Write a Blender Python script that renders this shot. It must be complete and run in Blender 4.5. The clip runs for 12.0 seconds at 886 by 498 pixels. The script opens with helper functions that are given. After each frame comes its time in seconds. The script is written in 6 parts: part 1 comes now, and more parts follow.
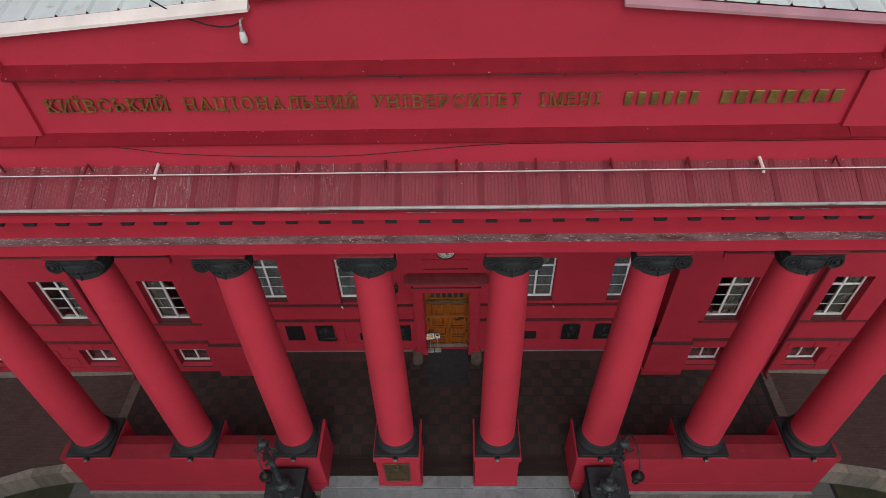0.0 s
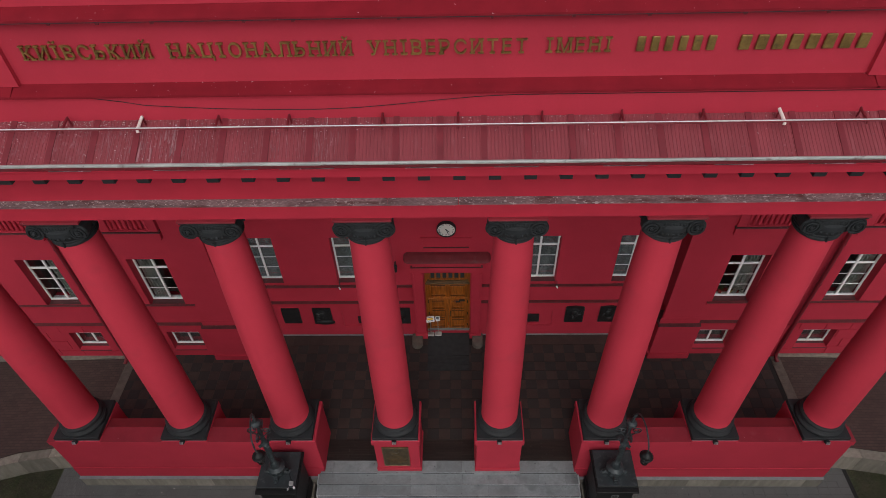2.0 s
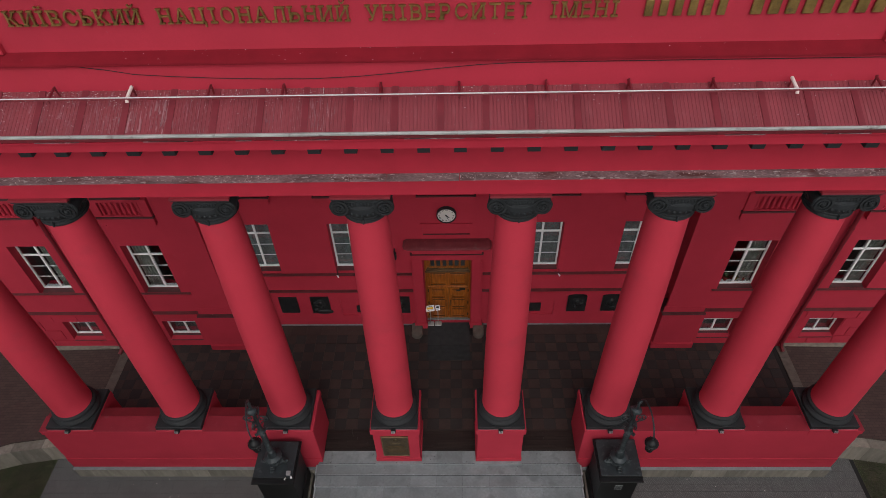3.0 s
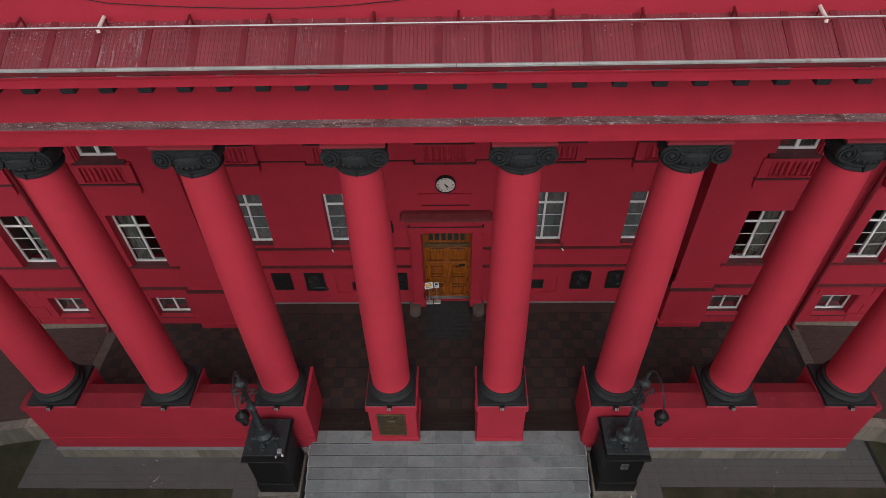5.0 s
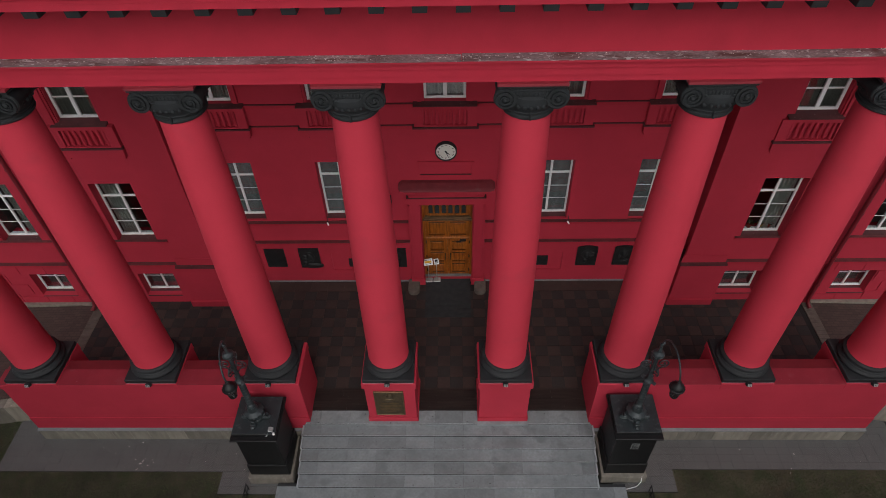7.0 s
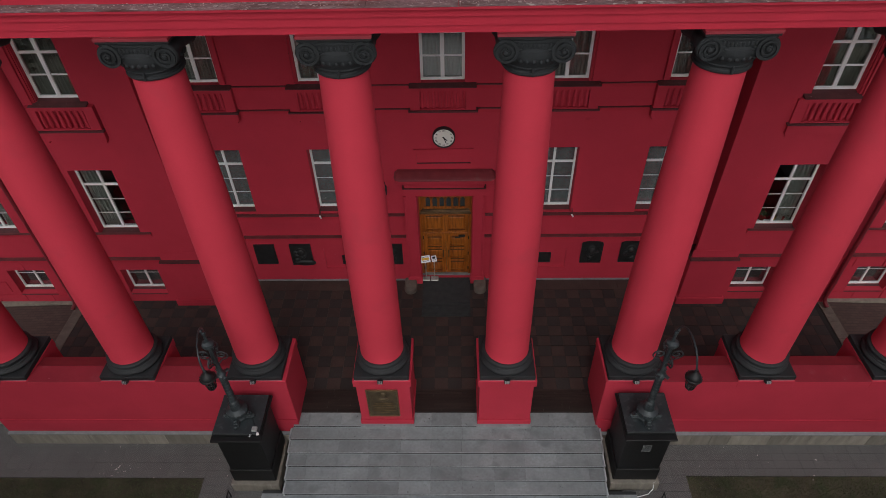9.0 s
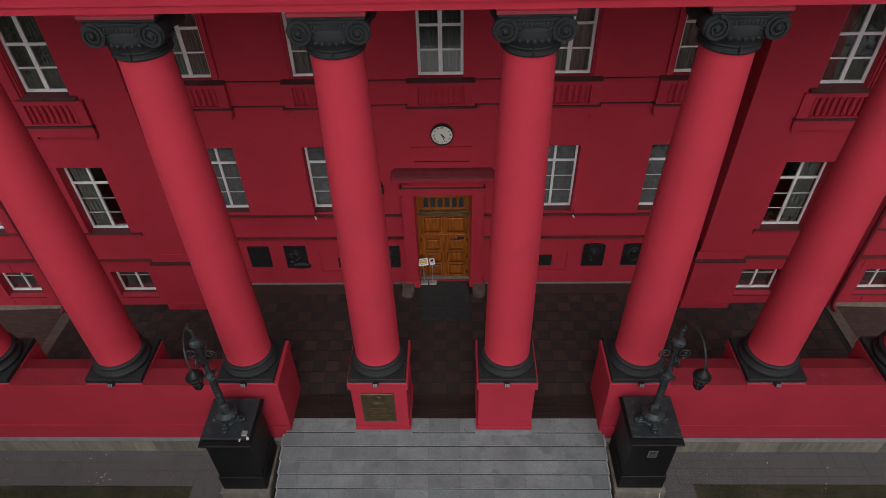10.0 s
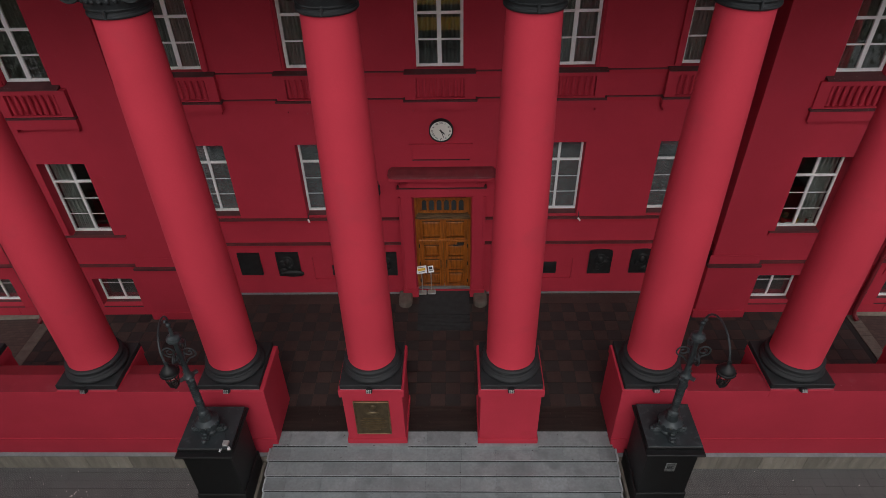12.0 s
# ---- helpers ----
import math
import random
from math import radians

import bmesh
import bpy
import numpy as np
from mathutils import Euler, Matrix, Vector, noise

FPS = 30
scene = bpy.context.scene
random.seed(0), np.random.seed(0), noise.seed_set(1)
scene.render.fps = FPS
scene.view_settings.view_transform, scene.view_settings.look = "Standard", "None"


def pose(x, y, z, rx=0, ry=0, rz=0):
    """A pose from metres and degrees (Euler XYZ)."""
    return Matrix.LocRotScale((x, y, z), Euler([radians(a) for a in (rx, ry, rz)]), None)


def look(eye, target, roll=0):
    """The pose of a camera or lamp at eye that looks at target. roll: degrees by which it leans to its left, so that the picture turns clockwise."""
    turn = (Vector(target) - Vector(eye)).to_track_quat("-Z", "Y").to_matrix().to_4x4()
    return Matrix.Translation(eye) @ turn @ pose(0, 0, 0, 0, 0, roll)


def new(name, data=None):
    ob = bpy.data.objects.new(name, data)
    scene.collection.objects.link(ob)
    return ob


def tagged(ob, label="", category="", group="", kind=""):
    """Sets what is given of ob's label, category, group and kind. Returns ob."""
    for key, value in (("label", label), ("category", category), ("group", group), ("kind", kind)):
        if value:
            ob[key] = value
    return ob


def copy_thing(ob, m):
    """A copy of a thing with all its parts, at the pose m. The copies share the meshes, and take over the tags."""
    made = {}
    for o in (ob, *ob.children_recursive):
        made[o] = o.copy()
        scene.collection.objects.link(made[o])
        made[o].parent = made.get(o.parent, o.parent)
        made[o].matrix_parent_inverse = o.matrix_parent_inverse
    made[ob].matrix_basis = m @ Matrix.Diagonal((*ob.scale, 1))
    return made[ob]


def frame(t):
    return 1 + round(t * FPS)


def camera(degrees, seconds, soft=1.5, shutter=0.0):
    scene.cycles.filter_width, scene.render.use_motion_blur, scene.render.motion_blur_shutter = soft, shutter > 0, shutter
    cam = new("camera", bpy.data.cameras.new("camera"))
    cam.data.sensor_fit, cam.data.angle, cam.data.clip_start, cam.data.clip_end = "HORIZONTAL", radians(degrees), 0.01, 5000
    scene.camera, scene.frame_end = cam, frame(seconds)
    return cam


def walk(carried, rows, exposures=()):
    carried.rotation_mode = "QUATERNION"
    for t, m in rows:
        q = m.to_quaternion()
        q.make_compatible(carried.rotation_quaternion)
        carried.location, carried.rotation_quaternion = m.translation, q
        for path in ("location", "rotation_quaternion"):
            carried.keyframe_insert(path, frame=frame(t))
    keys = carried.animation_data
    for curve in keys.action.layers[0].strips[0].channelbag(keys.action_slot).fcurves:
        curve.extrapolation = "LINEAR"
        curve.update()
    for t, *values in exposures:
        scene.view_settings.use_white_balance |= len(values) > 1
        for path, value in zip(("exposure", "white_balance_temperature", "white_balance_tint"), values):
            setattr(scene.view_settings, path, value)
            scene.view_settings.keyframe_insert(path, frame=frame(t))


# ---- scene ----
cam = camera(71.4, 12.0, soft=0.2)
PATH = [
    (0, (0.375, -9.292, 20.809), (0.328, -7.877, 19.397), -1.8),
    (0.5, (0.394, -9.286, 20.594), (0.346, -7.871, 19.182), -1.9),
    (1, (0.385, -9.299, 20.337), (0.337, -7.884, 18.924), -1.9),
    (1.5, (0.365, -9.309, 20.088), (0.318, -7.895, 18.674), -1.8),
    (2, (0.35, -9.338, 19.814), (0.302, -7.924, 18.4), -1.8),
    (2.5, (0.327, -9.371, 19.535), (0.279, -7.957, 18.121), -1.8),
    (3, (0.324, -9.379, 19.235), (0.277, -7.966, 17.82), -1.8),
    (5, (0.333, -9.428, 18.031), (0.286, -8.017, 16.614), -1.7),
    (5.5, (0.316, -9.413, 17.727), (0.27, -8.004, 16.308), -1.7),
    (6, (0.292, -9.41, 17.39), (0.246, -8.002, 15.971), -1.7),
    (6.5, (0.265, -9.413, 17.077), (0.221, -8.004, 15.658), -1.6),
    (7, (0.268, -9.391, 16.745), (0.224, -7.981, 15.328), -1.6),
    (9, (0.324, -9.386, 15.352), (0.279, -7.918, 13.994), -1.5),
    (9.5, (0.338, -9.368, 15.038), (0.295, -7.886, 13.696), -1.5),
    (10, (0.359, -9.362, 14.674), (0.315, -7.857, 13.358), -1.4),
    (10.5, (0.387, -9.352, 14.336), (0.343, -7.825, 13.044), -1.4),
    (11, (0.371, -9.345, 13.961), (0.329, -7.796, 12.696), -1.3),
    (11.5, (0.361, -9.337, 13.63), (0.319, -7.77, 12.388), -1.3),
    (12, (0.354, -9.309, 13.283), (0.311, -7.723, 12.065), -1.3),
]
walk(cam, [(t, look(eye, target, roll)) for t, eye, target, roll in PATH])

# ---- light ----
world = bpy.data.worlds.new("overcast")
scene.world = world
world.use_nodes = True
wn = world.node_tree.nodes
sky = wn.new("ShaderNodeTexSky")
sky.sky_type = "NISHITA"
sky.sun_disc = False
sky.sun_elevation = radians(44)
sky.sun_rotation = radians(177.5)
sky.dust_density = 3.0
pale = wn.new("ShaderNodeHueSaturation")
pale.inputs["Saturation"].default_value = 0.34
world.node_tree.links.new(sky.outputs[0], pale.inputs["Color"])
world.node_tree.links.new(pale.outputs[0], wn["Background"].inputs["Color"])
wn["Background"].inputs["Strength"].default_value = 0.145
sun = new("sun", bpy.data.lights.new("sun", "SUN"))
sun.data.energy = 0.6
sun.data.angle = radians(60)
sun.data.color = (1.0, 0.97, 0.93)
sun.matrix_world = look((1.0, -23, 24.5), (0, 0, 2))
scene.view_settings.exposure = -0.135


# ---- materials ----
def surface(name, base, rough=0.75, metal=0.0, vary=0.12, scale=1.2, fine=40.0, bump=0.12, blot=None, blot_at=0.62,
            blot_scale=3.0, per_piece=0.0, stretch=(1, 1, 1), cells=0.0, bond=None,
            fleck=None, fleck_at=0.70, fleck_scale=24.0, gloss=0.5, speckle=0.25, fan=0.0):
    """A paint, stone or metal: broad and fine variation of the base colour, grain relief, and blots of a second colour."""
    m = bpy.data.materials.new(name)
    m.use_nodes = True
    n, l = m.node_tree.nodes, m.node_tree.links
    p = n["Principled BSDF"]
    p.inputs["Roughness"].default_value = rough
    p.inputs["Metallic"].default_value = metal
    p.inputs["Specular IOR Level"].default_value = gloss
    geo = n.new("ShaderNodeNewGeometry")
    mp = n.new("ShaderNodeMapping")
    mp.inputs["Scale"].default_value = stretch
    l.new(geo.outputs["Position"], mp.inputs["Vector"])

    def noise_at(sc, detail=4.0):
        t = n.new("ShaderNodeTexNoise")
        t.inputs["Scale"].default_value = sc
        t.inputs["Detail"].default_value = detail
        l.new(mp.outputs[0], t.inputs["Vector"])
        return t.outputs["Fac"]

    def ramp(fac, a, b):
        r = n.new("ShaderNodeMapRange")
        r.inputs["From Min"].default_value, r.inputs["From Max"].default_value = a, b
        l.new(fac, r.inputs["Value"])
        return r.outputs[0]

    def mix(fac, a, b, kind="MIX"):
        x = n.new("ShaderNodeMix")
        x.data_type, x.blend_type = "RGBA", kind
        for sock, v in ((x.inputs[0], fac), (x.inputs[6], a), (x.inputs[7], b)):
            if isinstance(v, (int, float)):
                sock.default_value = v
            elif isinstance(v, tuple):
                sock.default_value = (*v, 1)
            else:
                l.new(v, sock)
        return x.outputs[2]

    dark = tuple(c * (1 - vary) for c in base)
    light = tuple(min(1, c * (1 + vary)) for c in base)
    broad, grain = noise_at(scale), noise_at(fine, 6.0)
    col = mix(ramp(broad, 0.3, 0.7), dark, light)
    col = mix(ramp(grain, 0.35, 0.65), col, mix(speckle, col, tuple(c * max(0.1, 1 - 2 * vary) for c in base)))
    if blot:
        col = mix(ramp(noise_at(blot_scale, 8.0), blot_at, blot_at + 0.16), col, blot)
    if fleck:
        col = mix(ramp(noise_at(fleck_scale, 3.0), fleck_at, fleck_at + 0.03), col, fleck)
    if per_piece:
        info = n.new("ShaderNodeObjectInfo")
        isl = n.new("ShaderNodeNewGeometry")
        add = n.new("ShaderNodeMath")
        add.operation = "ADD"
        l.new(info.outputs["Random"], add.inputs[0])
        l.new(isl.outputs["Random Per Island"], add.inputs[1])
        fr = n.new("ShaderNodeMath")
        fr.operation = "FRACT"
        l.new(add.outputs[0], fr.inputs[0])
        r = n.new("ShaderNodeMapRange")
        r.inputs["To Min"].default_value, r.inputs["To Max"].default_value = 1 - per_piece, 1 + per_piece
        l.new(fr.outputs[0], r.inputs["Value"])
        sc = n.new("ShaderNodeVectorMath")
        sc.operation = "SCALE"
        l.new(col, sc.inputs[0])
        l.new(r.outputs[0], sc.inputs["Scale"])
        col = sc.outputs[0]
    height = grain
    if cells:
        vor = n.new("ShaderNodeTexVoronoi")
        vor.feature = "DISTANCE_TO_EDGE"
        vor.inputs["Scale"].default_value = cells
        vor.inputs["Randomness"].default_value = 0.45
        l.new(geo.outputs["Position"], vor.inputs["Vector"])
        height = ramp(vor.outputs["Distance"], 0.0, 0.10)
        col = mix(height, tuple(c * 0.55 for c in base), col)
    if bond:
        br = n.new("ShaderNodeTexBrick")
        br.inputs["Scale"].default_value = 1.0
        br.inputs["Brick Width"].default_value, br.inputs["Row Height"].default_value = bond
        br.inputs["Mortar Size"].default_value = 0.008
        br.inputs["Color1"].default_value = (*(c * 1.2 for c in base), 1)
        br.inputs["Color2"].default_value = (*(c * 0.8 for c in base), 1)
        br.inputs["Mortar"].default_value = (*(c * 0.4 for c in base), 1)
        if fan:
            # rows bent into repeating arcs of width fan
            sep, com = n.new("ShaderNodeSeparateXYZ"), n.new("ShaderNodeCombineXYZ")
            wrap, sq, bend = (n.new("ShaderNodeMath") for _ in range(3))
            wrap.operation, sq.operation, bend.operation = "WRAP", "POWER", "MULTIPLY_ADD"
            wrap.inputs[1].default_value, wrap.inputs[2].default_value = -fan / 2, fan / 2
            sq.inputs[1].default_value, bend.inputs[1].default_value = 2.0, 1.0 / fan
            ab = n.new("ShaderNodeMath")
            ab.operation = "ABSOLUTE"
            l.new(geo.outputs["Position"], sep.inputs[0])
            l.new(sep.outputs["X"], wrap.inputs[0])
            l.new(wrap.outputs[0], ab.inputs[0])
            l.new(ab.outputs[0], sq.inputs[0])
            l.new(sq.outputs[0], bend.inputs[0])
            l.new(sep.outputs["Y"], bend.inputs[2])
            l.new(sep.outputs["X"], com.inputs["X"])
            l.new(bend.outputs[0], com.inputs["Y"])
            l.new(com.outputs[0], br.inputs["Vector"])
        else:
            l.new(geo.outputs["Position"], br.inputs["Vector"])
        col = mix(0.55 if fan else 0.6, col, br.outputs["Color"])
        height = br.outputs["Color"]
    l.new(col, p.inputs["Base Color"])
    if bump:
        b = n.new("ShaderNodeBump")
        b.inputs["Strength"].default_value = bump
        b.inputs["Distance"].default_value = 0.02
        l.new(height, b.inputs["Height"])
        l.new(b.outputs[0], p.inputs["Normal"])
    return m


RED = (0.45, 0.027, 0.053)
M_RED = surface("red_plaster", RED, 0.8, vary=0.07, scale=0.9, fine=30, bump=0.04, blot=(0.425, 0.026, 0.047), blot_at=0.58, blot_scale=1.6, fleck=(0.40, 0.06, 0.08), fleck_at=0.735, fleck_scale=14, gloss=0.35)
# wall red made lighter for the shafts: extra light put into the colour
M_COLUMN = surface("lightened_red_column_paint", (0.53, 0.0345, 0.062), 0.78, vary=0.05, scale=0.8, fine=30, bump=0.03, blot=(0.475, 0.035, 0.06), blot_at=0.58, blot_scale=1.4, gloss=0.35)
M_TRIM = surface("red_trim", (0.44, 0.0205, 0.044), 0.75, gloss=0.35, vary=0.08, scale=2.0, fine=50, bump=0.1)
M_FLASH = surface("dark_red_flashing", (0.225, 0.012, 0.022), 0.7, vary=0.12, scale=2.5, fine=60, bump=0.08, fleck=(0.55, 0.45, 0.44), fleck_at=0.735, fleck_scale=16, gloss=0.12)
M_HOOD = surface("dusty_hood_metal", (0.17, 0.021, 0.03), 0.7, vary=0.18, scale=3, fine=60, bump=0.08, blot=(0.16, 0.05, 0.052), blot_at=0.6, blot_scale=6)
M_BROWN = surface("brown_weathered_ledge", (0.088, 0.023, 0.026), 0.75, vary=0.25, scale=3, fine=60, blot=(0.10, 0.055, 0.052), blot_at=0.66, blot_scale=7, fleck=(0.26, 0.2, 0.19), fleck_at=0.70, fleck_scale=26)
M_COURSE = surface("weathered_course", (0.125, 0.026, 0.03), 0.7, vary=0.25, scale=3, fine=60, blot=(0.08, 0.04, 0.04), blot_at=0.6, blot_scale=7)
M_ROOF = surface("red_sheet_roof", (0.25, 0.045, 0.058), 0.55, vary=0.16, scale=1.2, fine=40, bump=0.05, blot=(0.27, 0.065, 0.078), blot_at=0.58, blot_scale=5, stretch=(2.2, 0.4, 0.4), fleck=(0.45, 0.34, 0.34), fleck_at=0.735, fleck_scale=40, gloss=0.35)
M_SEAM = surface("dark_red_batten", (0.17, 0.012, 0.02), 0.5, vary=0.15, scale=2, fine=40, bump=0.05)
M_PEEL = surface("peeling_ledge", (0.27, 0.185, 0.195), 0.9, vary=0.4, scale=2.2, fine=30, bump=0.5, blot=(0.10, 0.035, 0.034), blot_at=0.52, blot_scale=3.5, stretch=(0.6, 1.6, 1.6), fleck=(0.42, 0.38, 0.38), fleck_at=0.62, fleck_scale=13, speckle=0.6)
M_FLAKE = surface("curled_paint_flake", (0.58, 0.50, 0.49), 0.9, vary=0.2, scale=8, bump=0.0, per_piece=0.3)
M_STREAK = surface("chalky_worn_paint", (0.32, 0.145, 0.162), 0.9, vary=0.2, scale=5, bump=0.0, per_piece=0.3)
M_GUTTER = surface("dirty_grey_gutter", (0.42, 0.43, 0.42), 0.6, 0.1, vary=0.2, scale=2.5, fine=50, bump=0.08, blot=(0.17, 0.14, 0.13), blot_at=0.60, blot_scale=6, fleck=(0.12, 0.08, 0.07), fleck_at=0.70, fleck_scale=18)
M_GUTTERRED = surface("dull_red_gutter", (0.15, 0.014, 0.022), 0.6, vary=0.25, scale=2, fine=50, bump=0.08, blot=(0.09, 0.02, 0.022), blot_at=0.56, blot_scale=4)
M_COPING = surface("dusty_red_sheet", (0.25, 0.020, 0.034), 0.6, vary=0.12, scale=1.5, fine=40, bump=0.05, blot=(0.25, 0.036, 0.05), blot_at=0.56, blot_scale=3, fleck=(0.42, 0.22, 0.23), fleck_at=0.74, fleck_scale=16, gloss=0.3)
M_BATTEN = surface("red_batten", (0.185, 0.016, 0.027), 0.55, vary=0.15, scale=2, fine=40, bump=0.05)
M_CAPSLAB = surface("dull_red_slab", (0.25, 0.022, 0.035), 0.6, vary=0.12, scale=3, fine=50, bump=0.05, fleck=(0.45, 0.36, 0.35), fleck_at=0.73, fleck_scale=22)
M_PINK = surface("faded_pink_flashing", (0.44, 0.22, 0.26), 0.5, vary=0.12, scale=2, fine=50, bump=0.05)
M_PALE = surface("pale_flashing", (0.80, 0.71, 0.67), 0.45, vary=0.12, scale=1.5, fine=40, bump=0.05)
M_PALEROOF = surface("pale_metal_roof", (0.72, 0.75, 0.75), 0.45, 0.1, vary=0.12, scale=1.2, fine=40, bump=0.05, blot=(0.40, 0.37, 0.35), blot_at=0.62, blot_scale=4)
M_ZINC = surface("grey_zinc", (0.42, 0.43, 0.43), 0.42, 0.5, vary=0.15, scale=1.6, fine=50, bump=0.05, blot=(0.25, 0.2, 0.19), blot_at=0.66, blot_scale=5)
M_BLACK = surface("black_paint", (0.014, 0.0155, 0.018), 0.7, vary=0.25, scale=3, fine=60, bump=0.12, blot=(0.028, 0.032, 0.034), blot_at=0.6, blot_scale=5)
M_CAPITAL = surface("black_capital_paint", (0.0135, 0.016, 0.0185), 0.78, vary=0.3, scale=4, fine=60, bump=0.15, blot=(0.026, 0.03, 0.033), blot_at=0.6, blot_scale=6)
M_JET = surface("jet_black_paint", (0.0085, 0.0088, 0.0095), 0.5, vary=0.25, scale=3, fine=60, bump=0.12, gloss=0.35)
M_IRON = surface("grey_green_cast_iron", (0.029, 0.038, 0.042), 0.5, 0.2, vary=0.25, scale=4, fine=70, bump=0.12, blot=(0.066, 0.08, 0.084), blot_at=0.56, blot_scale=7)
M_STONE = surface("grey_granite_slab", (0.232, 0.251, 0.262), 0.55, vary=0.16, scale=1.6, fine=16, bump=0.12, blot=(0.16, 0.175, 0.183), blot_at=0.54, blot_scale=2.4, per_piece=0.17, fleck=(0.06, 0.06, 0.058), fleck_at=0.715, fleck_scale=10, speckle=0.5)
M_NOSE = surface("worn_pale_nosing", (0.40, 0.42, 0.44), 0.55, vary=0.25, scale=3, fine=50, bump=0.08)
M_SAND = surface("sandstone_base", (0.235, 0.212, 0.178), 0.85, vary=0.2, scale=3, fine=50, bump=0.3, blot=(0.33, 0.31, 0.28), blot_at=0.62, blot_scale=5, per_piece=0.26, stretch=(2.2, 2.2, 0.5))
M_SETT = surface("grey_setts", (0.150, 0.145, 0.143), 0.9, vary=0.22, scale=2.5, fine=22, bump=0.5, blot=(0.115, 0.113, 0.112), blot_at=0.58, blot_scale=2.5, bond=(0.052, 0.046), fan=0.365, per_piece=0.07, speckle=0.5)
M_TILE_A = surface("dark_floor_tile", (0.0235, 0.0212, 0.0205), 0.7, vary=0.2, scale=2, fine=25, bump=0.1, speckle=0.5, per_piece=0.13)
M_TILE_B = surface("brown_red_floor_tile", (0.051, 0.0308, 0.027), 0.75, vary=0.2, scale=2, fine=25, bump=0.1, speckle=0.5, per_piece=0.13)
M_PLANK = surface("dark_wet_plank", (0.024, 0.0165, 0.014), 0.55, vary=0.35, scale=2.5, fine=30, bump=0.12, stretch=(0.6, 6, 6), per_piece=0.28, speckle=0.5)
M_JOINT = surface("dark_joint", (0.017, 0.0155, 0.015), 0.95, bump=0.2)
M_BRICK = surface("dark_red_paving_brick", (0.066, 0.041, 0.036), 0.85, vary=0.2, scale=2, fine=40, bump=0.3, bond=(0.22, 0.11))
M_SOIL = surface("lawn_soil", (0.078, 0.068, 0.045), 0.95, vary=0.4, scale=1.5, fine=30, bump=0.6, blot=(0.048, 0.056, 0.026), blot_at=0.5, blot_scale=2)
M_GRASS = surface("grass", (0.078, 0.092, 0.040), 0.8, vary=0.4, scale=1.2, fine=20, bump=0, blot=(0.125, 0.10, 0.058), blot_at=0.56, blot_scale=1.4, per_piece=0.3)
M_WHITE = surface("white_window_paint", (0.84, 0.85, 0.86), 0.45, vary=0.05, scale=3, fine=50, bump=0.04)
M_OAK = surface("varnished_oak", (0.35, 0.105, 0.013), 0.4, vary=0.45, scale=3, fine=40, bump=0.1, stretch=(6, 6, 0.7))
M_OAKDARK = surface("dark_varnished_oak", (0.085, 0.028, 0.008), 0.45, vary=0.25, scale=3, fine=40, bump=0.1, stretch=(6, 6, 0.7))
M_OAKGREY = surface("weathered_oak", (0.16, 0.095, 0.045), 0.7, vary=0.45, scale=4, fine=30, bump=0.25, stretch=(0.8, 6, 9), blot=(0.05, 0.028, 0.015), blot_at=0.5, blot_scale=5)
M_GOLD = surface("tarnished_brass", (0.32, 0.21, 0.07), 0.42, 0.6, vary=0.3, scale=4, fine=40, bump=0.15, blot=(0.10, 0.085, 0.05), blot_at=0.57, blot_scale=5)
M_BRONZE = surface("dark_bronze", (0.11, 0.08, 0.045), 0.45, 0.6, vary=0.3, scale=6, fine=50, bump=0.2)
M_RUB = surface("rubbed_bronze", (0.17, 0.115, 0.06), 0.4, 0.6, vary=0.3, scale=6, fine=40, bump=0.2)
M_DARKBRONZE = surface("blackened_bronze", (0.02, 0.021, 0.022), 0.5, 0.2, vary=0.3, scale=6, fine=50, bump=0.2)
M_CREAM = surface("clock_face", (0.72, 0.71, 0.66), 0.5, vary=0.04, bump=0)
M_MAT = surface("grey_rubber_mat", (0.030, 0.032, 0.034), 0.9, vary=0.2, scale=5, fine=60, bump=0.3)
M_ROOM = surface("dark_room_plaster", (0.12, 0.11, 0.10), 0.9, bump=0.05)
M_CLOTH = surface("grey_curtain", (0.52, 0.53, 0.49), 0.95, vary=0.15, scale=6, fine=60, bump=0.1)
M_BLIND = surface("pale_blind", (0.24, 0.26, 0.26), 0.9, vary=0.08, scale=4, fine=40, bump=0.05)
# near-black granite tone: the shade below a nosing, put into the colour
M_NOSE_SHADE = surface("shaded_granite_riser", (0.024, 0.026, 0.028), 0.7, vary=0.2, scale=3, fine=60, bump=0.1)
M_LACE = surface("grey_lace_curtain", (0.21, 0.217, 0.224), 0.95, vary=0.2, scale=9, fine=60, bump=0.1)
M_YELLOW = surface("yellow_print", (0.85, 0.50, 0.03), 0.5, bump=0)
M_ARCH = surface("dusty_dark_glass", (0.035, 0.045, 0.052), 0.25, vary=0.15, scale=6, bump=0)
M_LEAF = surface("pot_leaf", (0.04, 0.085, 0.025), 0.6, vary=0.3, scale=20, bump=0)
M_POT_RED = surface("red_pot", (0.35, 0.04, 0.03), 0.5, bump=0)
M_POT_YEL = surface("yellow_pot", (0.55, 0.36, 0.03), 0.5, bump=0)
M_BUS = surface("yellow_bus_paint", (0.92, 0.62, 0.03), 0.35, vary=0.05, bump=0)
M_PLATE = surface("dull_grey_plate", (0.17, 0.18, 0.18), 0.5, 0.3, vary=0.3, scale=9, fine=40, bump=0.1)
M_CEIL = surface("white_bounce_plaster", (0.80, 0.78, 0.76), 0.9, vary=0.06, bump=0.05)
